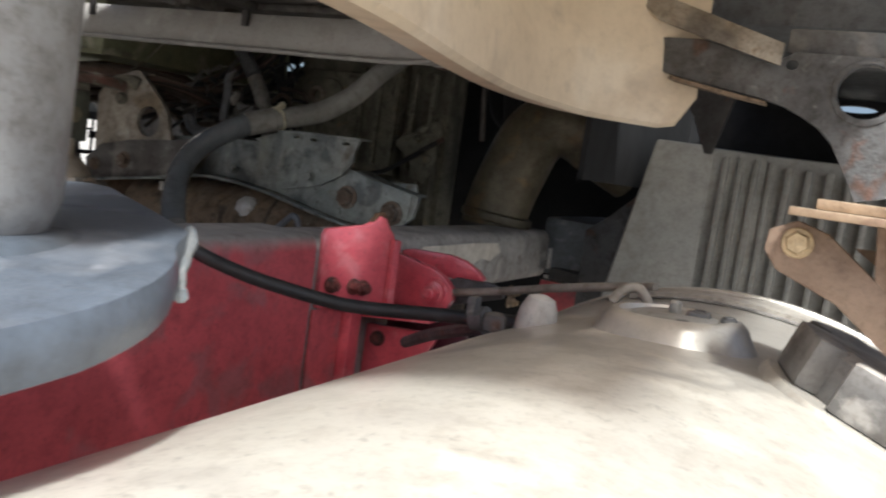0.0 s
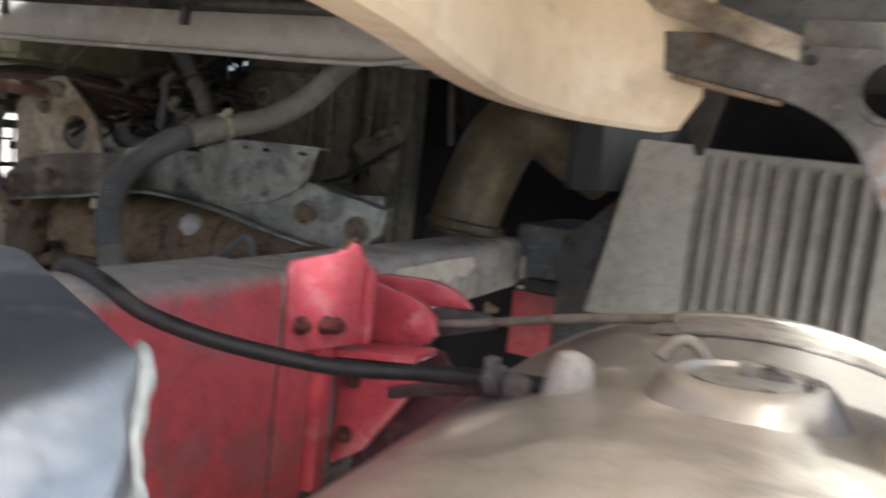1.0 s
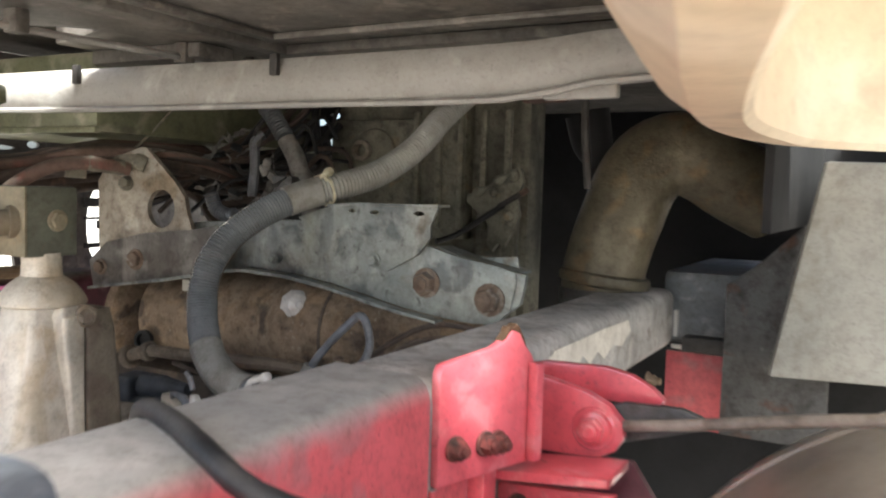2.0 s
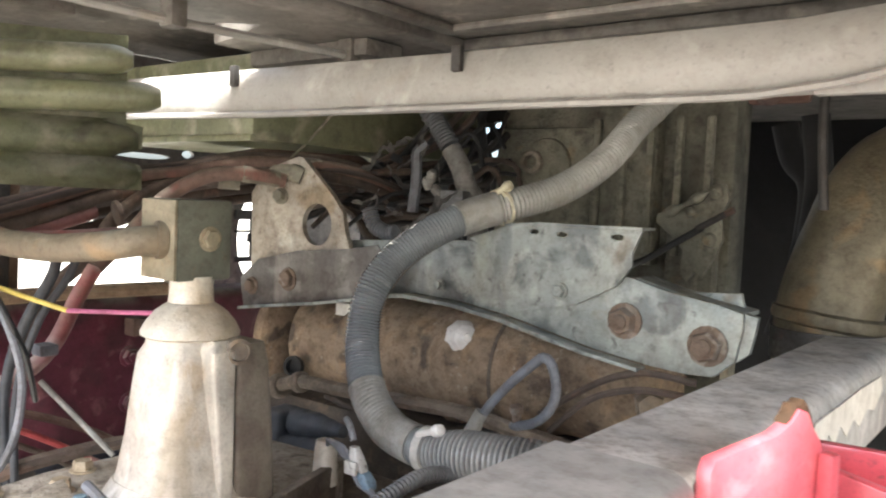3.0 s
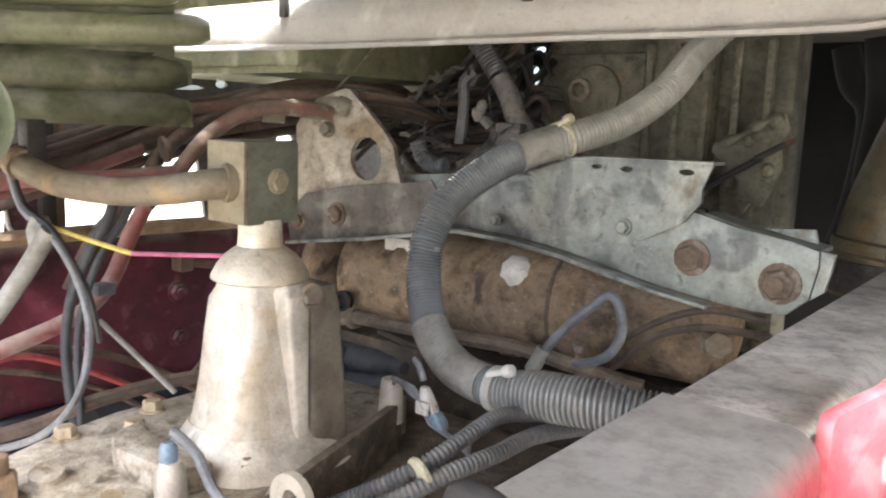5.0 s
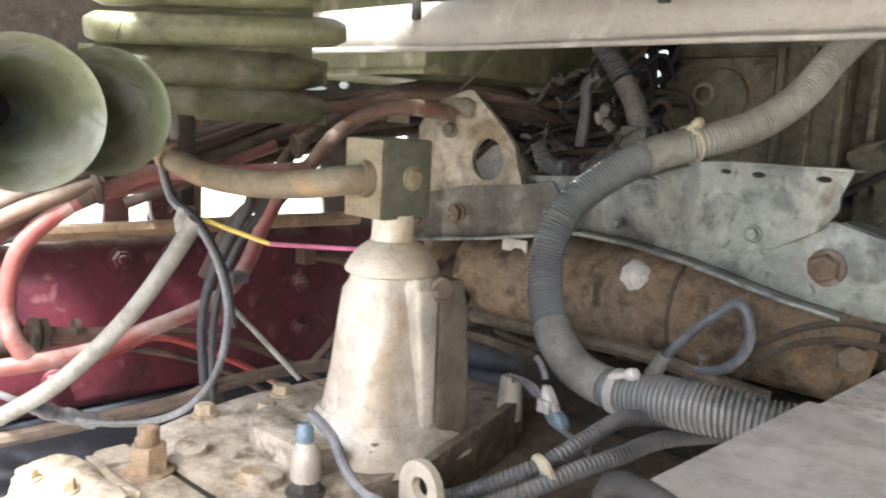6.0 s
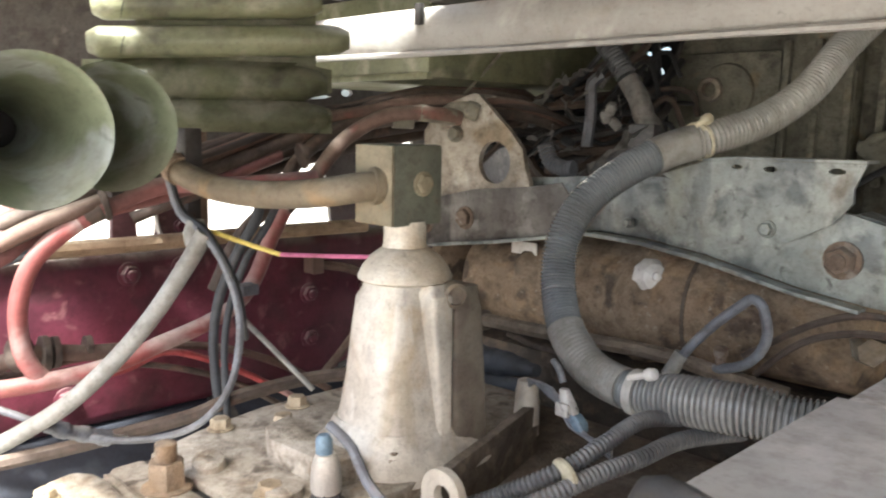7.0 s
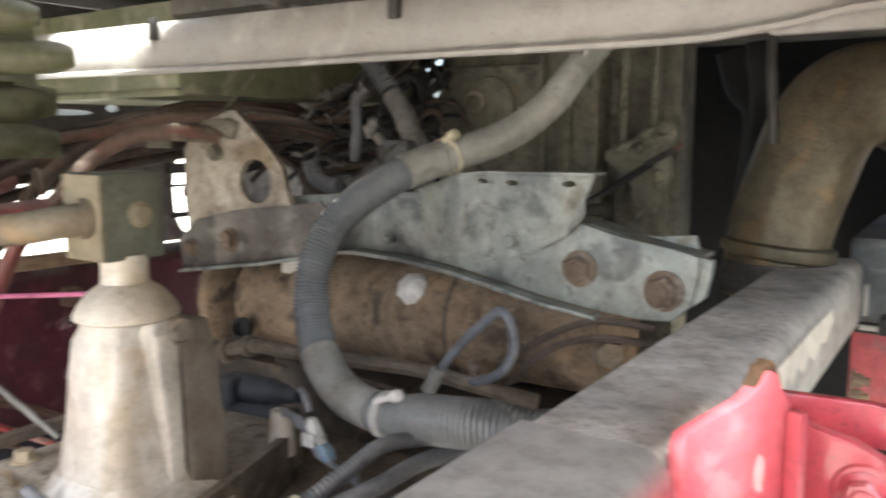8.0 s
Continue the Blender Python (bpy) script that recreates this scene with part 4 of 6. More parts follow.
part("stem", lathe([(0.013, 0.012), (0.0135, 0.022), (0.0125, 0.036), (0.0105, 0.042), (0.0085, 0.046)], (-0.305, 0.86, 0.872), (0, 0, 1), 14), cast_alu, sensor)
part("plug", lathe([(0.0076, 0.042), (0.0074, 0.058), (0.005, 0.062)], (-0.305, 0.86, 0.872), (-0.05, 0, 1), 14), blue_plastic, sensor, "pale blue plug")

# ---------- corrugated hose ----------
HOSE = [(-0.15, 1.66, 1.37), (-0.182, 1.60, 1.310), (-0.192, 1.53, 1.255), (-0.219, 1.47, 1.214), (-0.253, 1.41, 1.191), (-0.290, 1.37, 1.175), (-0.320, 1.32, 1.149), (-0.347, 1.28, 1.113),
        (-0.356, 1.25, 1.072), (-0.353, 1.235, 1.025), (-0.334, 1.22, 0.982), (-0.305, 1.205, 0.953), (-0.265, 1.195, 0.931), (-0.207, 1.185, 0.926), (-0.155, 1.185, 0.931), (-0.110, 1.19, 0.934), (-0.071, 1.20, 0.935), (-0.02, 1.22, 0.93), (0.05, 1.26, 0.92)]
hose = thing("corrugated_hose", (-0.3, 1.25, 0.95), "grey corrugated plastic hose curving past the shift tower", "hose")
total = smooth_line(HOSE, 0.006)[1][-1]


def near_length(place):
    line, lengths = smooth_line(HOSE, 0.004)
    return min(zip(line, lengths), key=lambda c: (c[0] - Vector(place)).length)[1]


s_tie, s_low = near_length((-0.272, 1.39, 1.183)), near_length((-0.207, 1.185, 0.926))
part("upper_hose", tube(along(HOSE, 0, s_tie + 0.02), ribbed(0.0212, 0.0032, 0.0056), 18, 0.0007), conduit_dusty, hose, "dusty beige-grey upper stretch")
part("lower_hose", tube(along(HOSE, s_tie + 0.02, s_low + 0.012), ribbed(0.0215, 0.0026, 0.0043), 18, 0.0006), conduit_grey, hose)


def swollen(s, total):
    """The wide-ribbed end of the hose, swelling past its tie and pinched where it turns under."""
    wide = 0.0215 + 0.0045 * min(1.0, s / 0.045) - 0.0035 * math.exp(-((s - 0.15) / 0.022) ** 2)
    return wide - 0.0042 * (0.5 - 0.5 * math.cos(math.tau * s / 0.0056)) ** 2.5


part("end_hose", tube(along(HOSE, s_low + 0.004, total), swollen, 24, 0.0006), conduit_worn, hose, "wide-ribbed grey end stretch")
part("tape_sleeve", tube(along(HOSE, s_tie - 0.005, s_tie + 0.055), 0.0222, 18, 0.006), tape_grey, hose, "dusty grey tape wrap")
part("lower_sleeve", tube(along(HOSE, near_length((-0.325, 1.215, 0.972)), s_low - 0.012), ribbed(0.0222, 0.0005, 0.0054), 18, 0.0007), tape_grey, hose, "smooth grey tape wrap")
for s, band, knob in ((s_tie - 0.008, tie_white, tie_white), (s_low, tie_grey, white_plastic)):
    at = along(HOSE, s - 0.006, s + 0.007)
    lean = Vector((0.006, 0.0, 0.0))
    tie = tagged(part("cable_tie", tube([at[0] - lean * 0.3, at[-1] + lean * 0.3], 0.0246, 20, 0.004), band), "aged white nylon cable tie round the hose", "cable tie", "cable ties")
    part("head", lathe([(0.002, -0.007), (0.006, -0.0055), (0.0072, 0.0), (0.006, 0.0055), (0.002, 0.007)], at[0] + (Vector((0.010, -0.008, 0.026)) if band is tie_white else Vector((0.024, -0.013, 0.027))), (1, -0.2, 0.4), 12), knob, tie)
    part("tail", tube([at[0] + Vector((0.0, -0.016, 0.018)), at[0] + (Vector((0.008, -0.010, 0.025)) if band is tie_white else Vector((0.021, -0.013, 0.026)))], 0.0035, 6, 0.004), knob, tie)

# ---------- cab underside ----------
# The unseen rear overhang and the notches are added to shape the sunlight.
tagged(part("cab_floor", prism([(-0.64, 0.43), (0.3515, 0.43), (0.3515, 0.775), (0.274, 0.785), (0.274, 0.925), (0.3515, 0.935), (0.3515, 2.6), (-0.64, 2.6), (-0.64, 1.215), (-0.57, 1.20), (-0.48, 1.165), (-0.55, 1.11), (-0.64, 1.05)], 1.392, 1.44, "z", 0.004), floor_paint), "dusty brown-grey underside of the cab floor", "cab floor", kind="structure")
# Hole and side notch are added to let sun onto ribs and beam end.
tagged(part("cab_floor", prism([(-1.6, 0.60), (-0.66, 0.60), (-0.60, 0.66), (-0.60, 1.03), (-0.69, 1.05), (-0.69, 1.14), (-0.60, 1.17), (-0.60, 2.6), (-1.6, 2.6)], 1.46, 1.50, "z", 0, holes=[(-0.725, 0.785, 0.060, 0.034)]), floor_paint), "raised outer part of the cab floor underside", "cab floor", kind="structure")
beam = thing("cab_beam", (-0.3, 1.22, 1.29), "dusty beige-grey box beam under the cab", "beam")


def beam_mesh():
    bm = bmesh.new()
    ring = [(0.0, 1.296), (0.004, 1.291), (0.05, 1.291), (0.055, 1.296), (0.055, 1.343), (0.05, 1.348), (0.006, 1.348), (0.0, 1.340), (-0.004, 1.318)]
    stations = [(-0.83, 1.142, 0.0, 0.25), (-0.76, 1.155, 0.0, 0.9), (-0.55, 1.193, 0.0, 1), (-0.2, 1.212, 0.0, 1), (0.04, 1.222, 0.002, 1), (0.13, 1.226, 0.004, 1), (0.20, 1.229, 0.016, 0.9), (0.27, 1.231, 0.021, 0.86), (0.335, 1.233, 0.024, 0.85)]
    rows = []
    for x, y, lift, tall in stations:
        rows.append([bm.verts.new((x, y + v, 1.291 + lift + (z - 1.291) * tall)) for v, z in ring])
    for a, b in zip(rows, rows[1:]):
        for k in range(len(ring)):
            bm.faces.new((a[k - 1], a[k], b[k], b[k - 1]))
    bm.faces.new(rows[0])
    bm.faces.new(rows[-1])
    return bm


part("box_section", beam_mesh(), beam_paint, beam)
part("lip", tube([(-0.82, 1.138, 1.288), (-0.55, 1.19, 1.289), (-0.2, 1.209, 1.289), (0.10, 1.221, 1.289), (0.20, 1.225, 1.304), (0.33, 1.229, 1.310)], 0.004, 6, 0.05), beam_paint, beam)
part("tab", box((0.140, 1.236, 1.289), (0.222, 1.250, 1.312), 0.003), beam_paint, beam, "pale tab under the kinked end")
for x, y in ((-0.553, 1.190), (-0.205, 1.209)):
    part("clip", box((x - 0.006, y - 0.008, 1.325), (x + 0.006, y, 1.352), 0.002), iron, beam)
ribs = thing("cab_side_panel", (-0.7, 1.0, 1.2), "olive green ribbed sheet panel under the cab", "panel")
RIBEND, RIBWAY, RIBOUT = Vector((-0.610, 1.106, 0)), Vector((-0.552, -0.834, 0)), Vector((0.834, -0.552, 0))


def swaged_sheet():
    """A sheet along RIBWAY with two long pressed swages that run out at its ends."""
    swages = ((1.2475, 0.0235, 0.017, 0.30), (1.2035, 0.0225, 0.016, 0.31))
    bm = bmesh.new()
    rows = []
    for j in range(49):
        z = 1.185 + 0.195 * j / 48
        first = 0.012 + (0.040 * max(0.0, 1 - abs(z - 1.2265) / 0.010) if z < 1.27 else 0.02)
        row = []
        for i in range(61):
            u = first + ((0.315 if z < 1.272 else 0.25) - first) * i / 60
            h = 0.0
            for zc, a, near, far in swages:
                d = math.hypot(max(0.0, near + 2.2 * a - u) / 2.2, max(0.0, u - far + a), z - zc) / a
                h = max(h, 0.027 * math.sqrt(max(0.0, 1 - d * d)) if d < 1 else 0.0)
            row.append(bm.verts.new(RIBEND + RIBWAY * u + RIBOUT * (h - 0.018 + 0.0015 * noise.noise((u * 12, z * 20, 0))) + Vector((0, 0, z))))
        rows.append(row)
    for a, b in zip(rows, rows[1:]):
        for k in range(60):
            bm.faces.new((a[k], a[k + 1], b[k + 1], b[k]))
    bmesh.ops.solidify(bm, geom=bm.faces[:], thickness=0.002)
    return bm


part("sheet", swaged_sheet(), olive, ribs)
for z, r, u0, u1 in ((1.2985, 0.0185, -0.004, 0.297), (1.3425, 0.018, 0.03, 0.290)):
    a = RIBEND + RIBWAY * u0 + Vector((0, 0, z + 0.004))
    b = RIBEND + RIBWAY * u1 + Vector((0, 0, z - 0.009))
    rib = part("rib", tube([a, a.lerp(b, 0.02), a.lerp(b, 0.5), a.lerp(b, 0.98), b],
                     lambda s, total, r=r: r * math.sqrt(max(0.0, 1 - max(0.0, 1 - s / (2.0 * r)) ** 2, 0.0) * max(0.003, 1 - max(0.0, 1 - (total - s) / (1.3 * r)) ** 2)) + 0.0006, 24, 0.0015), olive, ribs)
    c = a.lerp(b, 0.88)
    part("wire_ring", lathe([(r, -0.001), (r + 0.0015, 0.0), (r, 0.001)], c, RIBWAY + Vector((0.12, 0, 0.25)), 24), rubber, rib, "thin dark wire round the rib")
olive_bin = thing("olive_box", (-0.88, 1.6, 1.268), "olive green box behind the ribbed panel", "box")
part("body", box((-1.1, 1.303, 1.268), (-0.66, 1.9, 1.40), 0.012), olive, olive_bin)
part("lip", box((-1.1, 1.297, 1.266), (-0.657, 1.309, 1.277), 0.003), olive, olive_bin)
# pressed ribs and rods under the cab floor
for a, b, w in (((-0.325, 0.62), (-0.295, 1.345), 0.014), ((-0.325, 1.335), (0.30, 1.365), 0.014), ((-0.278, 0.62), (-0.255, 1.27), 0.009), ((-0.278, 1.26), (0.26, 1.28), 0.009), ((-0.63, 1.27), (-0.40, 1.34), 0.022), ((-0.62, 0.62), (-0.57, 0.985), 0.016)):
    tagged(part("floor_rib", box((*a, 1.391 - w), (*b, 1.3915), 0.005), floor_paint), "pressed rib along the cab floor underside", "rib", "floor ribs")
rod = thing("floor_rod", (-0.45, 1.2, 1.37), "thin dusty rod clipped under the cab floor", "rod")
part("rod", tube([(-0.47, 0.62, 1.37), (-0.465, 1.03, 1.37), (-0.445, 1.19, 1.37), (-0.432, 1.30, 1.37), (-0.425, 1.43, 1.37)], 0.005, 8, 0.03), beam_paint, rod)
for x, y in ((-0.462, 1.035), (-0.434, 1.275), (-0.427, 1.41)):
    part("clip", box((x - 0.012, y - 0.010, 1.362), (x + 0.012, y + 0.010, 1.3915), 0.003), floor_paint, rod)

# fender and step bracket
fender = thing("wheel_arch", (0.46, 0.9, 1.235), "dusty beige moulded wheel arch panel under the cab corner", "wheel arch")
ARCH = [(0.47, 0.30), (0.445, 0.42), (0.43, 0.50), (0.415, 0.62), (0.385, 0.77), (0.360, 0.92), (0.353, 1.02), (0.361, 1.11), (0.385, 1.19), (0.43, 1.245), (0.48, 1.278), (0.525, 1.295)]


def arch_mesh():
    """The inner wall of the wheel arch: a turned-in lower lip and a wall that leans inboard as it rises."""
    line = smooth_line([(x, y, 0) for x, y in ARCH], 0.02)[0]
    bm = bmesh.new()
    rows = []
    for i, p in enumerate(line):
        d = (line[min(i + 1, len(line) - 1)] - line[max(i - 1, 0)]).normalized()
        inward = Vector((d.y, -d.x, 0))
        lip = 0.034 * min(1.0, 0.25 + (len(line) - 1 - i) / 14)
        lean = min(1.0, max(0.0, (1.25 - p.y) / 0.15))
        ring = [(0.004 - 0.066 * lean, 1.46), (-0.012 - 0.048 * lean, 1.345), (-0.004 - 0.034 * lean, 1.287), (-0.002 - 0.012 * lean, 1.252), (0.0, 1.242), (0.006, 1.236), (lip, 1.235), (lip + 0.006, 1.241), (lip + 0.002, 1.30), (0.012, 1.36), (0.014, 1.46)]
        left = (line[-1] - p).length
        rise = 0.0 if left > 0.045 else 0.045 - math.sqrt(0.045 ** 2 - (0.045 - left) ** 2)
        rows.append([bm.verts.new(p + inward * k + Vector((0, 0, max(z, z + rise * (1.30 - z) / 0.065)))) for k, z in ring])
    for a, b in zip(rows, rows[1:]):
        for k in range(len(a)):
            bm.faces.new((a[k - 1], a[k], b[k], b[k - 1]))
    bm.faces.new(rows[0])
    bm.faces.new(rows[-1])
    return bm


part("wall", arch_mesh(), cream, fender)
# Unseen roof sheet, added to throw a shadow over the fuel tank.
part("top", box((0.345, 0.31, 1.462), (0.80, 1.41, 1.475), 0.003), cream, fender)
holder = thing("step_bracket", (0.65, 1.35, 1.2), "weathered grey cast step bracket with a round hole", "bracket")
part("arm", prism([(0.468, 1.356), (0.53, 1.357), (0.618, 1.330), (0.645, 1.347), (0.79, 1.345), (0.805, 1.28), (0.797, 1.185), (0.742, 1.170), (0.733, 1.188), (0.722, 1.208), (0.703, 1.239), (0.685, 1.256), (0.664, 1.268), (0.640, 1.279), (0.615, 1.286), (0.58, 1.292), (0.486, 1.309), (0.470, 1.319)], 1.262, 1.276, "y", 0, holes=[(0.733, 1.303, 0.033, 0.032), (0.643, 1.331, 0.0075, 0.0065)]), iron_grey, holder)
part("arm_foot", prism([(0.496, 1.3055), (0.500, 1.3040), (0.580, 1.2885), (0.620, 1.2815), (0.620, 1.278), (0.578, 1.2845), (0.500, 1.2990), (0.494, 1.3010)], 1.2505, 1.276, "y", 0), rusty, holder, "rusty turned-in lower edge")
part("beam", box((0.632, 1.279, 1.348), (1.05, 1.375, 1.380), 0.004), sill_dark, holder)
part("boss_rim", lathe([(0.0345, -0.006), (0.040, -0.004), (0.040, 0.002), (0.0345, 0.003)], (0.733, 1.262, 1.303), (0, -1, 0), 32, close=False), iron_grey, holder)
tagged(part("step_rail", prism([(0.415, 1.418), (0.463, 1.411), (0.632, 1.354), (0.631, 1.326), (0.527, 1.357), (0.47, 1.376)], 1.245, 1.2495, "y", 0.001), plate_steel), "pale folded metal strip over the step bracket", "strip")
tagged(part("sill", box((0.45, 1.42, 1.41), (1.3, 2.2, 1.50), 0.01), sill_dark), "grey cab sill above the step bracket", "sill")

# ribbed filter box
fbox = thing("filter_box", (0.5, 1.75, 0.95), "dusty grey plastic filter box with vertical ribs", "filter box")
def leaning(bm):
    """Leans the near side of the filter box outward towards its foot."""
    for v in bm.verts:
        if v.co.x < 0.47:
            v.co.x -= 0.058 * (1.248 - v.co.z) / 0.31
    return bm


case = part("case", leaning(prism([(0.40, 1.69), (0.60, 1.765), (0.84, 1.79), (0.84, 2.1), (0.42, 2.1)], 0.93, 1.246, "z", 0.010)), box_plastic, fbox)
part("front_lid", leaning(prism([(0.395, 1.682), (0.495, 1.72), (0.49, 1.735), (0.39, 1.70)], 0.93, 1.248, "z", 0.006)), box_plastic, fbox)
for k in range(4):
    x = 0.512 + 0.026 * k
    part("rib", box((x, 1.706 + 0.375 * (x - 0.47), 0.94), (x + 0.010, 1.735 + 0.375 * (x - 0.47), 1.232), 0.003), box_plastic, case)
for k in range(6):
    x = 0.62 + 0.034 * k
    part("rib", box((x, 1.748, 0.94), (x + 0.012, 1.79, 1.225), 0.003), box_plastic, case)
part("carrier_arm", box((0.18, 1.81, 0.93), (0.42, 1.85, 0.955), 0.004), iron, fbox)
part("side_wing", prism([(0.41, 1.190), (0.36, 1.150), (0.30, 1.09), (0.25, 1.05), (0.25, 0.80), (0.41, 0.80)], 1.80, 1.812, "y", 0.003), iron_grey, fbox, "dark grey carrier plate")
tagged(part("red_crossbar", box((0.140, 1.876, 0.78), (0.245, 1.93, 0.918), 0.004), red_paint), "dark red bar end beyond the chassis rail", "bar")

# ---------- fuel tank ----------
TX, TZ, TR = 0.645, 0.640, 0.400
tank = thing("fuel_tank", (TX, 0.5, TZ - TR), "cylindrical dusty aluminium fuel tank with worn stains", "fuel tank")
part("shell", lathe([(0.05, -0.03), (TR * 0.80, -0.022), (TR * 0.95, 0.0), (TR, 0.03), (TR, 0.5), (TR, 1.0), (TR, 1.5), (TR, 1.97), (TR * 0.95, 2.0), (TR * 0.8, 2.022), (0.05, 2.03)], (TX, -0.75, TZ), (0, 1, 0), 96), tank_alu, tank)


part("weld_seam", lathe([(TR - 0.002, -0.006), (TR + 0.0022, -0.003), (TR + 0.0025, 0.0), (TR + 0.0022, 0.003), (TR - 0.002, 0.006)], (TX, 1.185, TZ), (0, 1, 0), 96), tank_alu, tank)


def tank_top(x, lift=0.0):
    return TZ + math.sqrt((TR + lift) ** 2 - (x - TX) ** 2)


def strap_mesh(y0, y1, thick, x0, x1):
    bm = bmesh.new()
    rows = []
    for k in range(41):
        x = x0 + (x1 - x0) * k / 40
        rows.append([bm.verts.new(v) for v in ((x, y0, tank_top(x, 0.001)), (x, y0, tank_top(x, thick)), (x, y1, tank_top(x, thick)), (x, y1, tank_top(x, 0.001)))])
    for a, b in zip(rows, rows[1:]):
        for k in range(4):
            bm.faces.new((a[k - 1], a[k], b[k], b[k - 1]))
    bm.faces.new(rows[0])
    bm.faces.new(rows[-1])
    return bm


strap = thing("tank_strap", (TX, 1.07, TZ + TR), "grey steel strap over the fuel tank", "strap")
part("band", strap_mesh(1.045, 1.10, 0.007, 0.54, 0.975), strap_steel, strap)
part("rubber_strip", strap_mesh(1.033, 1.112, 0.003, 0.55, 0.975), cap_plastic, strap)
part("tension_rod", tube([(0.255, 1.172, 0.966), (0.33, 1.152, 0.984), (0.43, 1.122, 1.011), (0.50, 1.098, 1.028), (0.56, 1.075, 1.041)], 0.0055, 10, 0.02), strap_steel, strap, "threaded grey tension rod")
part("fork", prism([(0.225, 0.972), (0.26, 0.988), (0.315, 0.990), (0.335, 0.984), (0.335, 0.972), (0.26, 0.948), (0.23, 0.950)], 1.179, 1.190, "y", 0.003), iron_grey, strap)
cap = thing("filler_cap", (0.79, 0.80, 1.02), "worn black plastic tank cap with square grips", "cap")
CAPAXIS = Vector((0.34, 0.0, 0.94)).normalized()
capat = Vector((0.782, 0.76, tank_top(0.782) - 0.002))
part("neck", lathe([(0.080, -0.02), (0.080, -0.002), (0.077, 0.003), (0.070, 0.004)], capat, CAPAXIS, 32), tank_alu, cap)
lid = part("lid", lathe([(0.056, 0.002), (0.058, 0.006), (0.058, 0.034), (0.052, 0.040), (0.02, 0.041)], capat, CAPAXIS, 32), cap_plastic, cap)
spin = Vector((0, 0, 1)).rotation_difference(CAPAXIS).to_matrix().to_4x4()
for k in range(6):
    m = Matrix.Translation(capat) @ spin @ Matrix.Rotation(k * math.tau / 6 + 0.35, 4, "Z")
    part("grip", box((0.046, -0.024, 0.004), (0.070, 0.024, 0.040), 0.005, m), cap_plastic, lid)
sender = thing("tank_sender", (0.635, 0.80, 1.03), "scratched round sender flange on the fuel tank", "flange")
sat = Vector((0.635, 0.80, tank_top(0.635) - 0.002))
saxis = Vector((-0.05, 0, 1.0)).normalized()
part("flange", lathe([(0.066, -0.006), (0.060, 0.003), (0.056, 0.012), (0.051, 0.017), (0.044, 0.018), (0.042, 0.014), (0.03, 0.013)], sat, saxis, 40), tank_alu, sender)
cover = part("cover", lathe([(0.034, 0.010), (0.034, 0.016), (0.026, 0.018)], sat, saxis, 24), tape_grey, sender)
part("wire_plug", box(sat + Vector((0.008, -0.006, 0.016)), sat + Vector((0.026, 0.008, 0.022)), 0.002), iron_grey, cover)
part("wire_plug", tube([sat + Vector((-0.060, 0.030, 0.012)), sat + Vector((-0.052, 0.036, 0.024)), sat + Vector((-0.040, 0.040, 0.026)), sat + Vector((-0.030, 0.040, 0.014))], 0.0045, 10, 0.004), strap_steel, cover)
for k in range(5):
    a = k * math.tau / 5
    part("screw", hex_bolt(sat + Vector((0.04 * math.cos(a), 0.04 * math.sin(a), 0.013 + 0.006 * math.cos(a))), saxis, 0.005, 0.004), iron_grey, cover)
part("terminal", lathe([(0.005, 0.015), (0.005, 0.026), (0.003, 0.028)], sat, saxis, 10), tape_grey, cover)
fit_t = thing("hose_fitting", (0.515, 0.81, 1.0), "pale grey rubber boot where the black hose enters the tank", "fitting")
part("boot", lathe([(0.019, -0.016), (0.0185, 0.002), (0.0175, 0.020), (0.016, 0.028), (0.012, 0.037), (0.005, 0.040)], (0.515, 0.812, 1.006), (0.1, 0, 1), 20), boot_grey, fit_t, "pale grey rubber boot")
part("banjo", box((0.468, 0.806, 1.003), (0.490, 0.828, 1.020), 0.005), iron_grey, fit_t)
part("clip", box((0.46, 0.785, 1.018), (0.468, 0.80, 1.035), 0.002), iron_grey, fit_t)
fuel_line = line_thing("fuel_hose", [(0.046, 0.782, 0.93), (0.047, 0.781, 0.99), (0.050, 0.780, 1.028), (0.066, 0.772, 1.0425), (0.11, 0.752, 1.0455), (0.16, 0.728, 1.044), (0.206, 0.718, 1.032), (0.25, 0.745, 1.015), (0.30, 0.79, 1.0), (0.34, 0.81, 0.997), (0.41, 0.83, 1.003), (0.47, 0.82, 1.012), (0.50, 0.815, 1.016)], 0.0070, rubber, "black rubber fuel hose sagging to the tank", "hose", seg=12)
part("clamp", tube([(0.452, 0.823, 1.009), (0.466, 0.821, 1.012)], 0.0115, 12, 0.005), iron_grey, fuel_line, "steel hose clamp")
line_thing("return_pipe", [(0.30, 0.98, 0.93), (0.36, 0.92, 0.96), (0.42, 0.87, 0.985), (0.46, 0.835, 1.0)], 0.007, iron_grey, "thin grey return pipe under the fuel hose", "pipe")

# tan link by the tank
link = thing("step_support", (0.74, 0.70, 1.1), "tan dusty folded step support with a yellow bolt", "bracket")
part("arm", prism([(0.700, 1.135), (0.716, 1.143), (0.735, 1.137), (0.80, 1.085), (0.90, 1.02), (0.88, 0.99), (0.745, 1.095), (0.708, 1.110), (0.699, 1.122)], 0.70, 0.712, "y", 0.002), arm_brown, link)
part("tread", box((0.712, 0.66, 1.146), (1.05, 0.80, 1.151), 0.001), tan_metal, link)
part("tread_lip", box((0.725, 0.69, 1.1515), (1.05, 0.80, 1.158), 0.001), tan_metal, link)
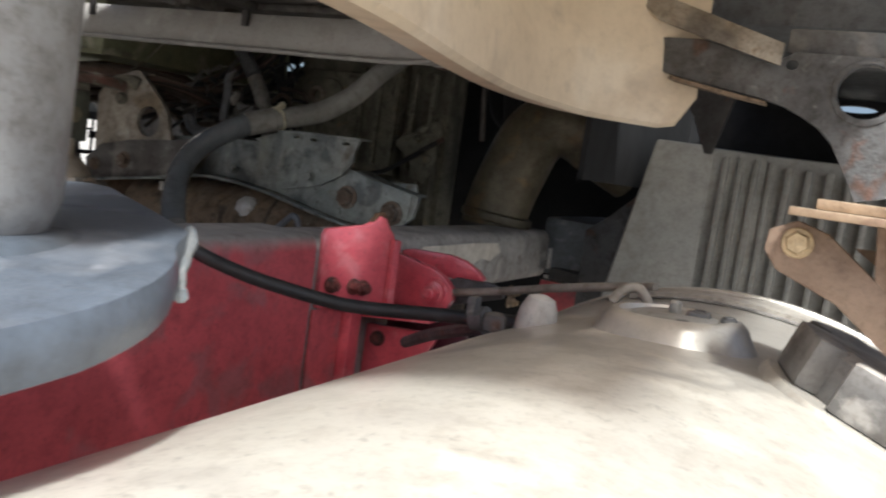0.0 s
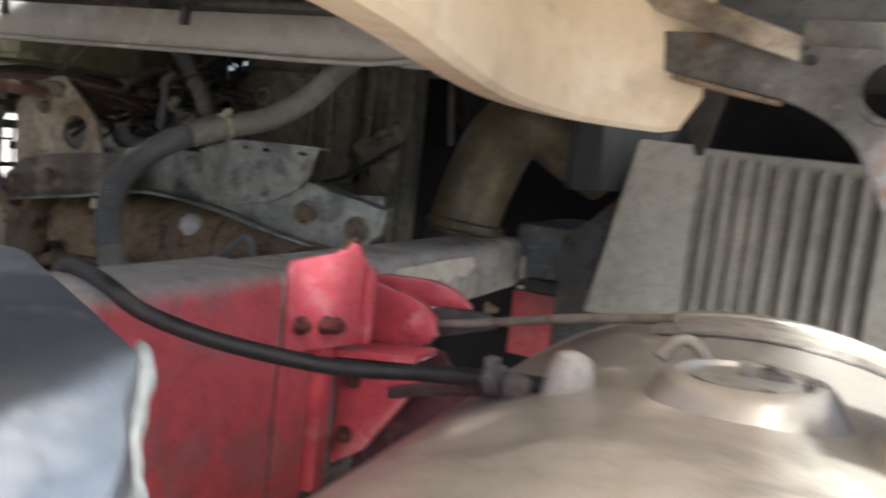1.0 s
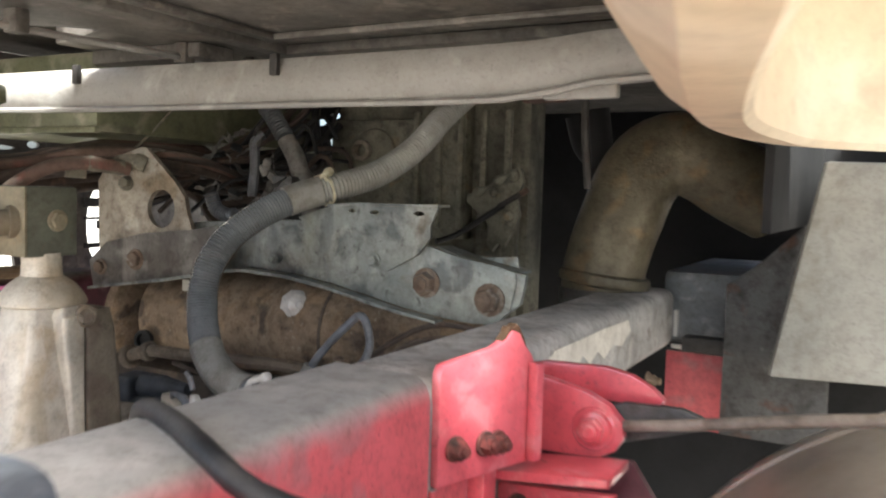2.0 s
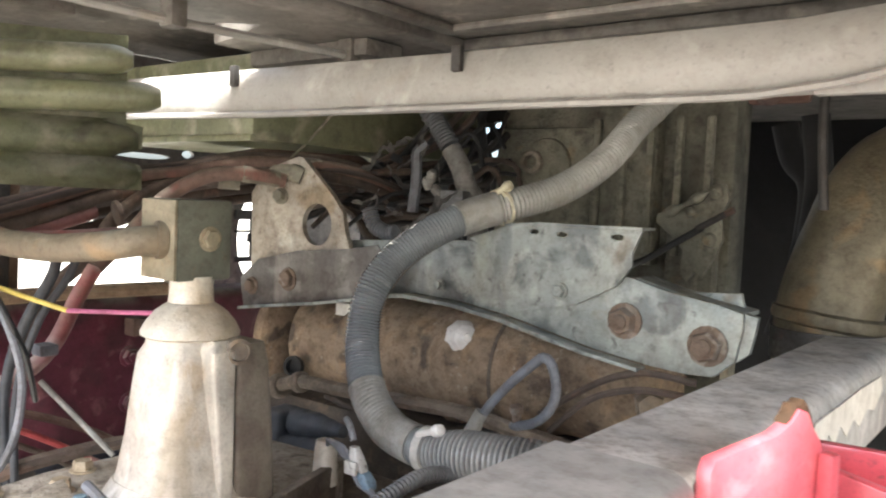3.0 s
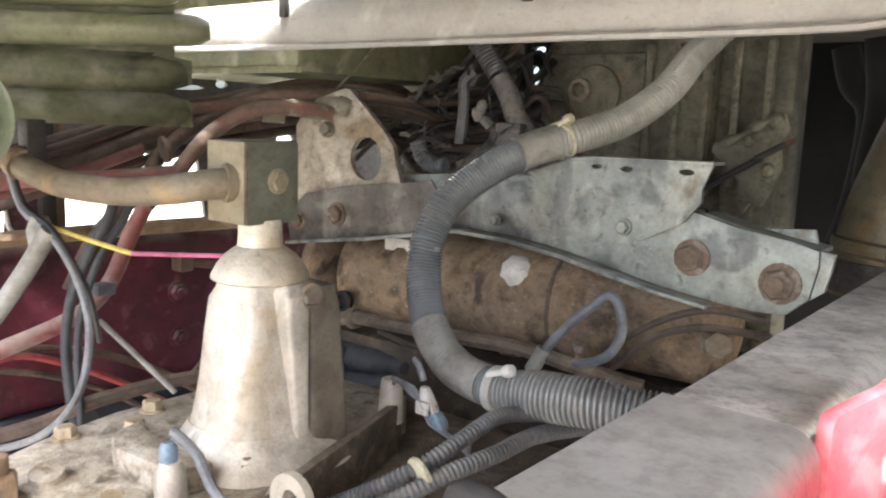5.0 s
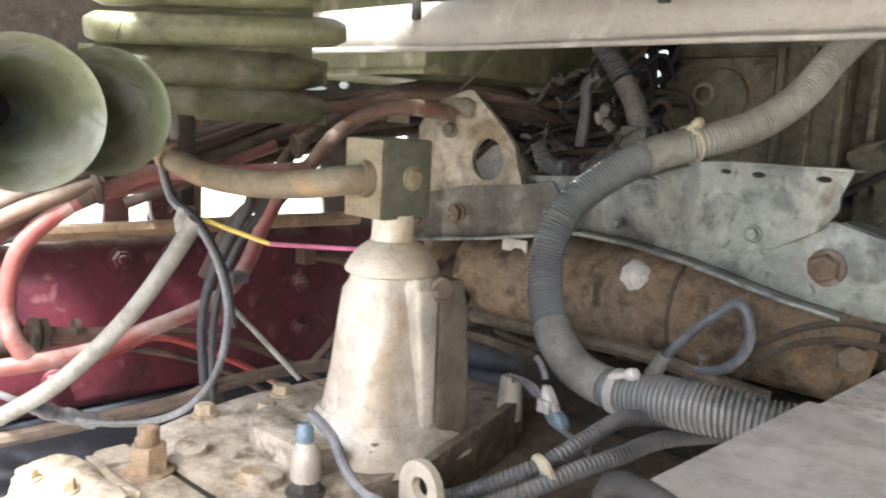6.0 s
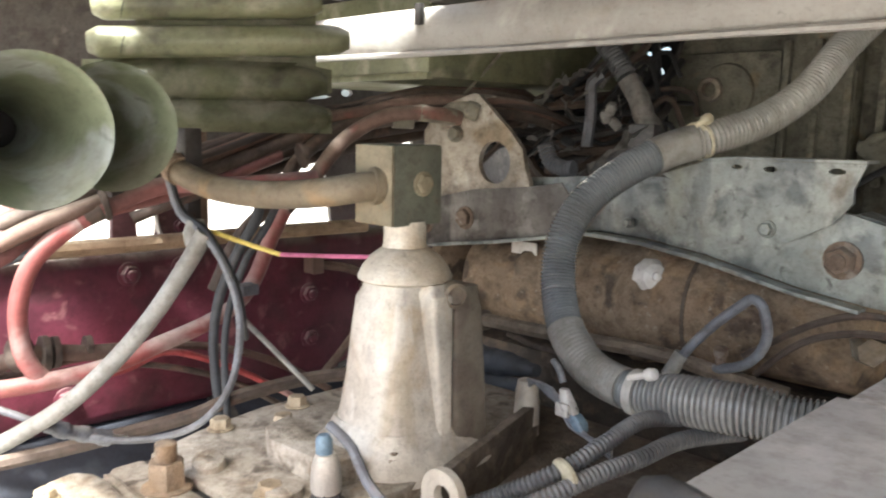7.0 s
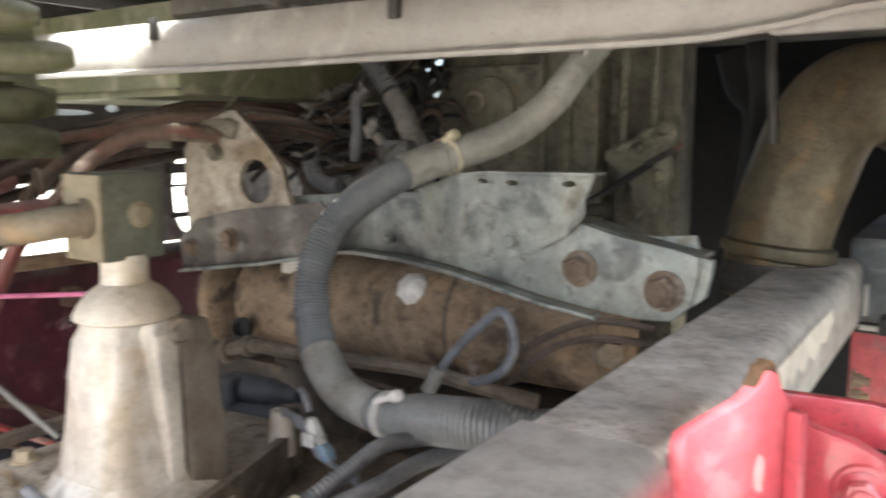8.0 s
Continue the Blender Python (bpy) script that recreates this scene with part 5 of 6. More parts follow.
part("bolt", hex_bolt((0.718, 0.699, 1.129), (0, -1, 0), 0.0075, 0.006, turn=0.7), brass_bolt, link, "yellow zinc bolt")
part("bolt", hex_bolt((0.785, 0.699, 1.112), (0, -1, 0), 0.0075, 0.006, turn=0.2), brass_bolt, link, "yellow zinc bolt")
part("lug", prism([(0.76, 1.146), (0.81, 1.146), (0.815, 1.105), (0.785, 1.095), (0.765, 1.105)], 0.7005, 0.708, "y", 0.001), arm_brown, link)
part("web", prism([(0.75, 1.13), (1.05, 1.14), (1.05, 1.0), (0.9, 1.03)], 0.735, 0.74, "y", 0.001), tan_metal, link)

# post and plate at the start
post = tagged(part("upright_pipe", lathe([(0.030, 0.0), (0.043, 0.006), (0.048, 0.02), (0.052, 0.3), (0.053, 0.372)], (0.395, 0.362, 1.086), (0, 0, 1), 32), post_grey), "smooth grey upright pipe standing on a plastic plate", "pipe")
plate = thing("plastic_cover", (0.35, 0.4, 1.05), "worn blue-grey plastic cover with a chipped white edge", "cover")
RIM = [tuple(p[:2]) for p in smooth_line([(0.15, 0.48, 0), (0.19, 0.57, 0), (0.24, 0.578, 0), (0.295, 0.549, 0), (0.37, 0.505, 0), (0.42, 0.475, 0), (0.450, 0.456, 0), (0.463, 0.440, 0), (0.478, 0.421, 0), (0.497, 0.403, 0), (0.515, 0.380, 0), (0.53, 0.35, 0), (0.535, 0.31, 0), (0.51, 0.25, 0), (0.38, 0.20, 0), (0.24, 0.22, 0), (0.14, 0.32, 0), (0.15, 0.48, 0)], 0.012)[0][:-1]]
def sagging(bm):
    """Lets the cover sink a little away from its rear edge."""
    for v in bm.verts:
        v.co.z -= 0.014 * min(1.0, max(0.0, (0.728 - 0.6 * v.co.x - v.co.y) / 0.11))
    return bm


part("cover", sagging(prism(RIM, 1.072, 1.097, "z", 0.009)), cover_blue, plate)
part("chipped_edge", tube([(0.440, 0.465, 1.094), (0.455, 0.452, 1.091), (0.468, 0.436, 1.084), (0.482, 0.419, 1.078), (0.498, 0.404, 1.075)], lambda s, total: 0.0026 + 0.0004 * math.sin(310 * s) + 0.0004 * math.sin(97 * s), 8, 0.003), chip_pale, plate, "chipped pale edge")
part("pipe_socket", lathe([(0.068, 1.078), (0.066, 1.086), (0.058, 1.091), (0.052, 1.092)], (0.395, 0.362, 0), (0, 0, 1), 32), blue_grey, plate)

# ---------- horns ----------
def horn(at, axis, name_label):
    h = thing("air_horn", at, name_label, "air horn", "air horns")
    outer = [(0.0645, 0.0), (0.064, -0.004), (0.0615, -0.012), (0.055, -0.03), (0.0455, -0.06), (0.036, -0.10), (0.030, -0.14), (0.025, -0.18)]
    inner = [(0.019, -0.178), (0.0255, -0.140), (0.032, -0.100), (0.0415, -0.060), (0.0515, -0.028), (0.058, -0.010), (0.0615, -0.002)]
    bm = lathe(inner + [(0.0645, 0.001)] + outer, at, axis, 48, close=False)
    part("bell", bm, horn_paint, h)
    back = Vector(at) - Vector(axis).normalized() * 0.18
    # Throat disc coloured near-black for the shade inside the bell.
    part("throat", lathe([(0.019, 0.001), (0.019, 0.004)], back, axis, 24), shade_black, h)
    part("sound_chamber", lathe([(0.03, -0.05), (0.034, -0.045), (0.034, -0.005), (0.024, 0.0)], back, axis, 24), horn_paint, h)
    return h


horn((-0.47, 0.69, 1.187), (1, -0.12, 0.0), "olive green air horn with a wide dusty bell")
horn((-0.581, 0.801, 1.190), (1, -0.12, 0.0), "smaller olive green air horn behind the other")

# ---------- hoses and cables ----------
BUNDLE = [(-0.84, 0.69, 1.01), (-0.815, 0.72, 1.030), (-0.779, 0.78, 1.068), (-0.759, 0.854, 1.095), (-0.788, 0.95, 1.123), (-0.817, 1.06, 1.150), (-0.836, 1.18, 1.185), (-0.793, 1.28, 1.205), (-0.734, 1.345, 1.225), (-0.64, 1.45, 1.225), (-0.62, 1.56, 1.20), (-0.64, 1.68, 1.14), (-0.68, 1.80, 1.06)]
for k, (dx, dz, r, mat) in enumerate(((0, 0, 0.011, cable_dusty), (-0.02, 0.016, 0.010, cable_dusty), (0.012, 0.010, 0.009, cable_red), (-0.028, 0.012, 0.010, cable_dark), (0.004, -0.004, 0.010, cable_dusty), (-0.012, 0.018, 0.006, cable_dark), (0.02, 0.012, 0.005, cable_dark))):
    pts = [(x + dx + 0.006 * math.sin(9 * y + k), y, z + dz + 0.005 * math.cos(7 * y + 2 * k)) for x, y, z in (BUNDLE[3:] if mat is cable_dark else BUNDLE)]
    line_thing("bundle_hose", pts, r, mat, "dusty red air hose in the overhead bundle" if mat is cable_red else "dusty brown hose in the overhead bundle" if mat is cable_dusty else "dark dusty cable in the overhead bundle", "hose", "overhead hose bundle", 10)
LOWER = [(-0.90, 0.96, 1.10), (-0.87, 1.03, 1.128), (-0.86, 1.12, 1.152), (-0.86, 1.25, 1.182), (-0.84, 1.38, 1.212), (-0.80, 1.52, 1.235), (-0.76, 1.62, 1.225), (-0.74, 1.68, 1.17), (-0.74, 1.70, 1.08)]
for k, (dx, dz, r, mat) in enumerate(((0.01, 0.0, 0.0125, cable_dusty), (0.0, 0.027, 0.012, cable_red), (-0.02, -0.022, 0.011, cable_dusty), (-0.03, 0.012, 0.012, cable_dusty), (-0.045, -0.028, 0.010, cable_dark), (-0.04, -0.008, 0.011, cable_dusty), (-0.02, -0.045, 0.009, cable_dusty))):
    pts = [(x + dx + 0.008 * math.sin(7 * y + 2 * k), y, z + dz + 0.007 * math.cos(6 * y + 3 * k)) for x, y, z in LOWER]
    line_thing("bundle_hose", pts, r, mat, "faded red hose in the lower bundle" if mat is cable_red else "thick dusty brown hose in the lower bundle" if mat is cable_dusty else "dark dusty hose in the lower bundle", "hose", "lower hose bundle", 10)
for k, (pts, r) in enumerate((([(-0.84, 0.62, 0.965), (-0.80, 0.717, 1.020), (-0.80, 0.793, 1.056), (-0.80, 0.871, 1.084), (-0.80, 0.948, 1.100), (-0.81, 1.04, 1.12), (-0.83, 1.15, 1.15)], 0.0115),
                              ([(-0.85, 0.62, 0.995), (-0.81, 0.718, 1.044), (-0.81, 0.794, 1.075), (-0.81, 0.871, 1.099), (-0.81, 0.948, 1.114), (-0.82, 1.05, 1.135)], 0.012),
                              ([(-0.86, 0.62, 1.020), (-0.82, 0.718, 1.066), (-0.82, 0.794, 1.094), (-0.82, 0.871, 1.112), (-0.82, 0.948, 1.124), (-0.83, 1.05, 1.142)], 0.011))):
    line_thing("brake_hose", pts, r, hose_rose, "dusty rose air hose rising past the horns", "hose", "rising hoses", 12)
post = thing("dark_post", (-0.97, 1.08, 1.004), "dark upright post behind the horns", "post")
part("upright", box((-0.978, 1.067, 1.005), (-0.962, 1.090, 1.30), 0.003), iron, post)
part("flange", box((-0.976, 1.0905, 1.012), (-0.972, 1.108, 1.30), 0.001), arm_brown, post, "tan side flange")
clip_b = thing("frame_bracket", (-0.96, 1.04, 1.005), "dull maroon bolted bracket standing on the far rail", "bracket")
part("plate", prism([(1.018, 1.005), (1.100, 1.005), (1.092, 1.058), (1.070, 1.068), (1.034, 1.069), (1.024, 1.060), (1.020, 1.035)], -0.985, -0.979, "x", 0.002), dull_maroon, clip_b)
part("worn_edge", tube([(-0.977, 0.998, 1.064), (-0.977, 1.010, 1.068), (-0.977, 1.019, 1.060), (-0.977, 1.022, 1.040), (-0.977, 1.026, 1.024), (-0.977, 1.036, 1.014)], 0.0035, 8, 0.004), cream_flake, clip_b, "worn bright edge")
part("bolt", hex_bolt((-0.979, 1.062, 1.032), (1, 0, 0), 0.009, 0.008, turn=0.4), red_shaded, clip_b)
stay_b = thing("frame_stay", (-0.96, 0.97, 1.005), "dark maroon upright stay on the far rail", "bracket")
part("stay", prism([(0.950, 1.005), (0.992, 1.005), (0.990, 1.062), (0.982, 1.085), (0.958, 1.085), (0.953, 1.060)], -0.990, -0.978, "x", 0.003), dull_maroon, stay_b)
first_hose = thing("air_hose", (-0.74, 1.1, 0.95), "faded red and brown air hose looping down from the plate", "hose", "air hoses")
part("upper_run", tube([(-0.64, 1.352, 1.21), (-0.668, 1.30, 1.217), (-0.713, 1.26, 1.210), (-0.757, 1.22, 1.174), (-0.760, 1.17, 1.123), (-0.760, 1.116, 1.074)], 0.0115, 12, 0.012), cable_red, first_hose, "dusty brown upper run")
part("lower_run", tube([(-0.760, 1.116, 1.074), (-0.760, 1.092, 1.034), (-0.760, 1.064, 0.978), (-0.760, 1.032, 0.944), (-0.762, 0.984, 0.923), (-0.765, 0.918, 0.905), (-0.77, 0.865, 0.889), (-0.785, 0.80, 0.879), (-0.81, 0.75, 0.872), (-0.85, 0.69, 0.868), (-0.90, 0.62, 0.865)], 0.0112, 12, 0.012), hose_faded, first_hose, "faded red lower run")
bend_hose = thing("air_hose", (-0.80, 1.2, 1.1), "dusty brown air hose bending down behind the tube", "hose", "air hoses")
part("upper_run", tube([(-0.740, 1.345, 1.205), (-0.775, 1.291, 1.207), (-0.790, 1.267, 1.202), (-0.805, 1.227, 1.182), (-0.810, 1.189, 1.156), (-0.810, 1.159, 1.125), (-0.810, 1.145, 1.094), (-0.825, 1.080, 1.030), (-0.850, 1.050, 0.950)], 0.011, 12, 0.012), cable_dusty, bend_hose)
part("end_collar", tube([(-0.74, 1.345, 1.205), (-0.758, 1.317, 1.206)], 0.013, 12, 0.006), fitting_dusty, bend_hose, "dusty steel hose collar")
loop_hose = thing("air_hose", (-0.77, 0.80, 1.0), "faded red hose hanging in a loop", "hose", "air hoses")
part("upper_run", tube([(-0.660, 1.100, 1.125), (-0.690, 1.000, 1.118), (-0.735, 0.929, 1.118), (-0.745, 0.863, 1.097), (-0.755, 0.825, 1.077)], 0.0115, 12, 0.012), hose_rose, loop_hose, "dusty rose upper run")
part("lower_run", tube([(-0.755, 0.825, 1.077), (-0.765, 0.795, 1.053), (-0.775, 0.774, 1.025), (-0.785, 0.763, 0.986), (-0.795, 0.763, 0.946), (-0.795, 0.770, 0.906), (-0.795, 0.792, 0.873)], 0.0113, 12, 0.012), hose_faded, loop_hose, "faded red lower run")
part("sleeve", tube([(-0.748, 0.850, 1.091), (-0.754, 0.832, 1.082)], 0.0128, 12, 0.006), cable_dusty, loop_hose, "dusty brown joint sleeve")
part("end_collar", tube([(-0.645, 1.345, 1.212), (-0.672, 1.297, 1.217)], 0.0130, 12, 0.008), fitting_dusty, first_hose, "dusty steel hose collar")
strut = thing("sleeved_cable", (-0.7, 0.84, 0.9), "pale grey sleeved cable running down past the rail", "cable")
part("sleeve", tube([(-0.605, 0.91, 1.073), (-0.63, 0.89, 1.022), (-0.66, 0.86, 0.962), (-0.70, 0.82, 0.90), (-0.74, 0.775, 0.85), (-0.80, 0.70, 0.80), (-0.87, 0.62, 0.78)], 0.0105, 12, 0.012), tape_grey, strut)
LOOP = [(-0.677, 0.90, 1.138), (-0.658, 0.905, 1.092), (-0.606, 0.91, 1.070), (-0.573, 0.92, 1.028), (-0.576, 0.935, 0.966), (-0.590, 0.93, 0.895), (-0.632, 0.915, 0.841), (-0.70, 0.896, 0.805), (-0.74, 0.847, 0.802), (-0.77, 0.795, 0.82), (-0.80, 0.752, 0.842), (-0.83, 0.716, 0.858), (-0.86, 0.674, 0.867)]
line_thing("loop_cable", LOOP, 0.0045, cable_grey, "thin grey cable hanging in a wide loop", "cable")
line_thing("loop_cable", [(x + 0.006, y, z + 0.004) for x, y, z in LOOP[:4]] + [(-0.60, 0.95, 0.99), (-0.64, 0.98, 0.93)], 0.0035, rubber, "thin black cable beside the grey loop", "cable")
line_thing("yellow_wire", [(-0.622, 0.915, 1.076), (-0.565, 0.93, 1.066), (-0.521, 0.955, 1.054)], 0.0028, yellow_wire, "short yellow wire end", "wire")
line_thing("pink_wire", [(-0.521, 0.955, 1.054), (-0.478, 0.985, 1.055), (-0.42, 1.015, 1.058)], 0.0025, pink_wire, "magenta wire leading behind the dust cap", "wire")
line_thing("black_cable", [(-0.63, 1.0, 1.12), (-0.643, 1.0, 1.082), (-0.680, 0.99, 1.028), (-0.715, 0.985, 0.970), (-0.734, 0.985, 0.912), (-0.731, 0.985, 0.857), (-0.719, 0.985, 0.80)], 0.0068, connector_dark, "black wrapped cable hanging down", "cable", "black cables", 10)
line_thing("black_cable", [(-0.63, 1.03, 1.12), (-0.648, 1.02, 1.074), (-0.669, 1.0, 1.028), (-0.695, 0.99, 0.965), (-0.705, 0.985, 0.902), (-0.701, 0.985, 0.80)], 0.005, connector_dark, "thin black cable hanging down", "cable", "black cables", 10)
line_thing("thin_rod", [(-0.734, 1.03, 0.930), (-0.694, 1.06, 0.883), (-0.647, 1.085, 0.839)], 0.004, tape_grey, "thin pale rod leaning on the gearbox", "rod")
line_thing("rail_pipe", [(-0.60, 1.25, 0.85), (-0.66, 1.157, 0.844), (-0.69, 1.095, 0.84), (-0.71, 1.0, 0.83), (-0.74, 0.956, 0.808), (-0.78, 0.878, 0.79), (-0.82, 0.811, 0.774), (-0.86, 0.72, 0.761)], 0.010, cable_dusty, "dusty pipe along the far rail", "pipe")
for k, pts in enumerate(([(-0.88, 0.70, 0.845), (-0.845, 0.82, 0.855), (-0.84, 0.905, 0.857), (-0.84, 0.964, 0.872), (-0.84, 1.026, 0.851), (-0.84, 1.104, 0.808), (-0.84, 1.189, 0.752)],
                         [(-0.87, 0.688, 0.852), (-0.85, 0.80, 0.868), (-0.845, 0.90, 0.866), (-0.845, 1.0, 0.838), (-0.845, 1.08, 0.80), (-0.845, 1.17, 0.740)],
                         [(-0.88, 0.72, 0.862), (-0.85, 0.84, 0.882), (-0.85, 0.95, 0.880), (-0.85, 1.05, 0.862), (-0.85, 1.16, 0.815), (-0.85, 1.26, 0.75)])):
    line_thing("rail_cable", pts, (0.005, 0.0045, 0.006)[k], (cable_scarlet, cable_dusty, cable_red)[k], ("thin faded red cable along the far rail", "thin dusty brown cable along the far rail", "dull red cable along the far rail")[k], "cable", "rail cables")
line_thing("rail_tube", [(-0.93, 0.60, 1.02), (-0.925, 0.9, 1.018), (-0.92, 1.05, 1.018), (-0.91, 1.18, 1.02), (-0.88, 1.36, 1.022)], 0.012, tan_metal, "beige pipe lying on the far rail", "pipe")
tagged(part("cable_clamp", lathe([(0.019, -0.010), (0.022, -0.008), (0.022, 0.008), (0.019, 0.010)], (-0.835, 0.775, 0.905), (0.6, 0.6, 0.2), 20), cable_dusty), "round dusty hose clamp by the far rail", "clamp")
tagged(part("wire_clip", box((-0.74, 1.02, 0.965), (-0.715, 1.045, 0.98), 0.003), cable_grey), "small grey wire clip", "clip")
tagged(part("cable_knot", loft([(-0.632, 0.912, 1.055, 0.012, 0.012), (-0.632, 0.912, 1.07, 0.014, 0.014), (-0.632, 0.912, 1.085, 0.009, 0.009)], 2.5, 14), tape_grey), "taped grey knot where thin cables meet", "tape")
tagged(part("dark_bracket", box((-0.668, 0.908, 1.145), (-0.645, 0.93, 1.19), 0.003), iron), "dark upright hanger above the tube end", "bracket")
line_thing("corrugated_conduit", [(-0.27, 0.96, 0.845), (-0.247, 0.99, 0.852), (-0.211, 1.01, 0.874), (-0.180, 1.04, 0.896), (-0.169, 1.08, 0.911), (-0.165, 1.13, 0.920), (-0.157, 1.18, 0.912), (-0.13, 1.26, 0.90)], ribbed(0.0085, 0.0018, 0.005), conduit_dark, "thin dusty grey corrugated conduit beside the gearbox", "conduit", "gearbox conduits", 10, 0.00125)
line_thing("corrugated_conduit", [(-0.24, 0.96, 0.84), (-0.213, 0.99, 0.855), (-0.179, 1.01, 0.876), (-0.160, 1.05, 0.89), (-0.145, 1.10, 0.897), (-0.138, 1.16, 0.90), (-0.12, 1.25, 0.89)], ribbed(0.009, 0.0016, 0.005), conduit_dark, "thin dark corrugated conduit beside the gearbox", "conduit", "gearbox conduits", 10, 0.00125)
line_thing("sensor_wire", [(-0.30, 0.86, 0.945), (-0.289, 0.862, 0.940), (-0.278, 0.868, 0.928), (-0.262, 0.87, 0.905), (-0.240, 0.875, 0.889), (-0.205, 0.885, 0.888), (-0.18, 0.92, 0.88)], 0.0045, cable_grey, "grey sensor wire lying on the gearbox", "wire")
junction = thing("junction_block", (-0.46, 1.25, 0.83), "dark dusty cable connectors behind the tower", "connector")
part("upper_body", tube([(-0.525, 1.262, 0.880), (-0.46, 1.258, 0.886), (-0.388, 1.246, 0.893)], lambda s, total: 0.0205 - 0.0015 * int(s / 0.028) - 0.10 * max(0.0, s - 0.075), 10, 0.004, 0.002), connector_dark, junction)
part("lower_body", tube([(-0.512, 1.245, 0.846), (-0.45, 1.243, 0.858), (-0.386, 1.240, 0.876)], lambda s, total: 0.0195 - 0.0012 * int(s / 0.025) - 0.13 * max(0.0, s - 0.07), 10, 0.004, 0.002), connector_dark, junction)
part("cap", box((-0.530, 1.228, 0.832), (-0.495, 1.268, 0.900), 0.010, segments=3), connector_dark, junction)
for k in range(3):
    line_thing("connector_wire", [(-0.39, 1.235, 0.88 - 0.006 * k), (-0.35, 1.18, 0.905 - 0.006 * k), (-0.31, 1.145, 0.92), (-0.28, 1.135, 0.922 - 0.004 * k), (-0.261, 1.13, 0.91), (-0.241 + 0.006 * k, 1.12, 0.895), (-0.19, 1.12, 0.885 - 0.004 * k)], 0.0028, cable_grey, "thin grey wire from the connector block", "wire", "connector wires", 6)
plug = thing("wire_connector", (-0.27, 1.128, 0.91), "small white and blue wire connector", "connector")
part("white_half", loft([(-0.255, 1.126, 0.930, 0.004, 0.004), (-0.252, 1.126, 0.921, 0.0065, 0.006), (-0.246, 1.125, 0.911, 0.0075, 0.0065), (-0.242, 1.125, 0.905, 0.005, 0.005)], 5, 16), plug_white, plug)
part("blue_half", loft([(-0.241, 1.125, 0.907, 0.0065, 0.0065), (-0.234, 1.124, 0.900, 0.008, 0.007), (-0.229, 1.123, 0.893, 0.006, 0.006)], 5, 16), blue_plastic, plug)
part("latch", box((-0.256, 1.112, 0.905), (-0.240, 1.1165, 0.919), 0.0015), plug_white, plug)
part("boot", tube([(-0.258, 1.127, 0.936), (-0.266, 1.130, 0.948), (-0.280, 1.138, 0.952)], 0.0036, 10, 0.004), cable_grey, plug)
# wiring behind the plate
rng = random.Random(4)
for k in range(34):
    a = Vector((rng.uniform(-0.85, -0.62), rng.uniform(1.47, 1.60), rng.uniform(1.13, 1.24)))
    b = Vector((rng.uniform(-0.60, -0.46), rng.uniform(1.60, 1.72), rng.uniform(1.13, 1.33)))
    mid = (a + b) / 2 + Vector((rng.uniform(-0.05, 0.05), rng.uniform(-0.05, 0.05), rng.uniform(-0.06, 0.02)))
    line_thing("loom_cable", [a, (a + mid) / 2 + Vector((0, 0, 0.015)), mid, b, b + Vector((0.01, 0.05, rng.uniform(-0.10, 0.10)))], rng.choice((0.004, 0.005, 0.007)), rng.choice((rubber, rubber, iron, cable_dusty)), "dark cable in the engine wiring loom", "cable", "engine wiring loom", 7)
for k in range(7):
    c = Vector((rng.uniform(-0.70, -0.52), rng.uniform(1.50, 1.60), rng.uniform(1.15, 1.26)))
    tagged(part("loom_connector", box(c - Vector((0.010, 0.006, 0.006)), c + Vector((0.010, 0.006, 0.006)), 0.003, Matrix.Translation(c) @ Euler((rng.uniform(0, 3), rng.uniform(0, 3), 0)).to_matrix().to_4x4() @ Matrix.Translation(-c)), rng.choice((black_plastic, iron_grey))), "small dark connector in the engine wiring loom", "connector", "loom connectors")
CONDUIT = [(-0.56, 1.60, 1.42), (-0.547, 1.58, 1.345), (-0.529, 1.58, 1.319), (-0.504, 1.58, 1.286), (-0.478, 1.58, 1.248), (-0.464, 1.58, 1.217), (-0.443, 1.58, 1.186), (-0.43, 1.58, 1.10)]
loom = thing("loom_conduit", (-0.48, 1.58, 1.2), "thick dusty corrugated conduit hanging beside the engine", "conduit")
part("corrugated_sleeve", tube(along(CONDUIT, 0.0, 0.165), ribbed(0.0175, 0.0022, 0.0062), 16, 0.0015), conduit_dark, loom)
part("taped_sleeve", tube(along(CONDUIT, 0.16, 0.40), 0.0170, 14, 0.012, 0.003), scrap_grey, loom, "dusty taped lower sleeve")
tagged(part("hanging_strap", tube([(-0.53, 1.56, 1.283), (-0.541, 1.55, 1.27), (-0.542, 1.55, 1.25), (-0.543, 1.55, 1.214), (-0.545, 1.55, 1.17)], 0.009, 6, 0.012, 0.004), cable_grey), "flat grey strap hanging in the loom", "strap")
for k, (x, z) in enumerate(((-0.471, 1.228), (-0.488, 1.217), (-0.479, 1.206))):
    tagged(part("pale_plug", lathe([(0.003, -0.011), (0.0075, -0.009), (0.008, 0.004), (0.005, 0.010)], (x, 1.50 + 0.012 * k, z), (0.5 - 0.5 * k, -0.4, 0.7), 12), scrap_grey), "pale dusty plug among the loom cables", "plug", "loom plugs")
tagged(part("elbow_sleeve", tube([(-0.562, 1.46, 1.172), (-0.557, 1.46, 1.160), (-0.548, 1.46, 1.146), (-0.524, 1.46, 1.137), (-0.505, 1.46, 1.138)], ribbed(0.013, 0.002, 0.006), 12, 0.0015), cable_grey), "grey ribbed elbow sleeve behind the plate", "sleeve")


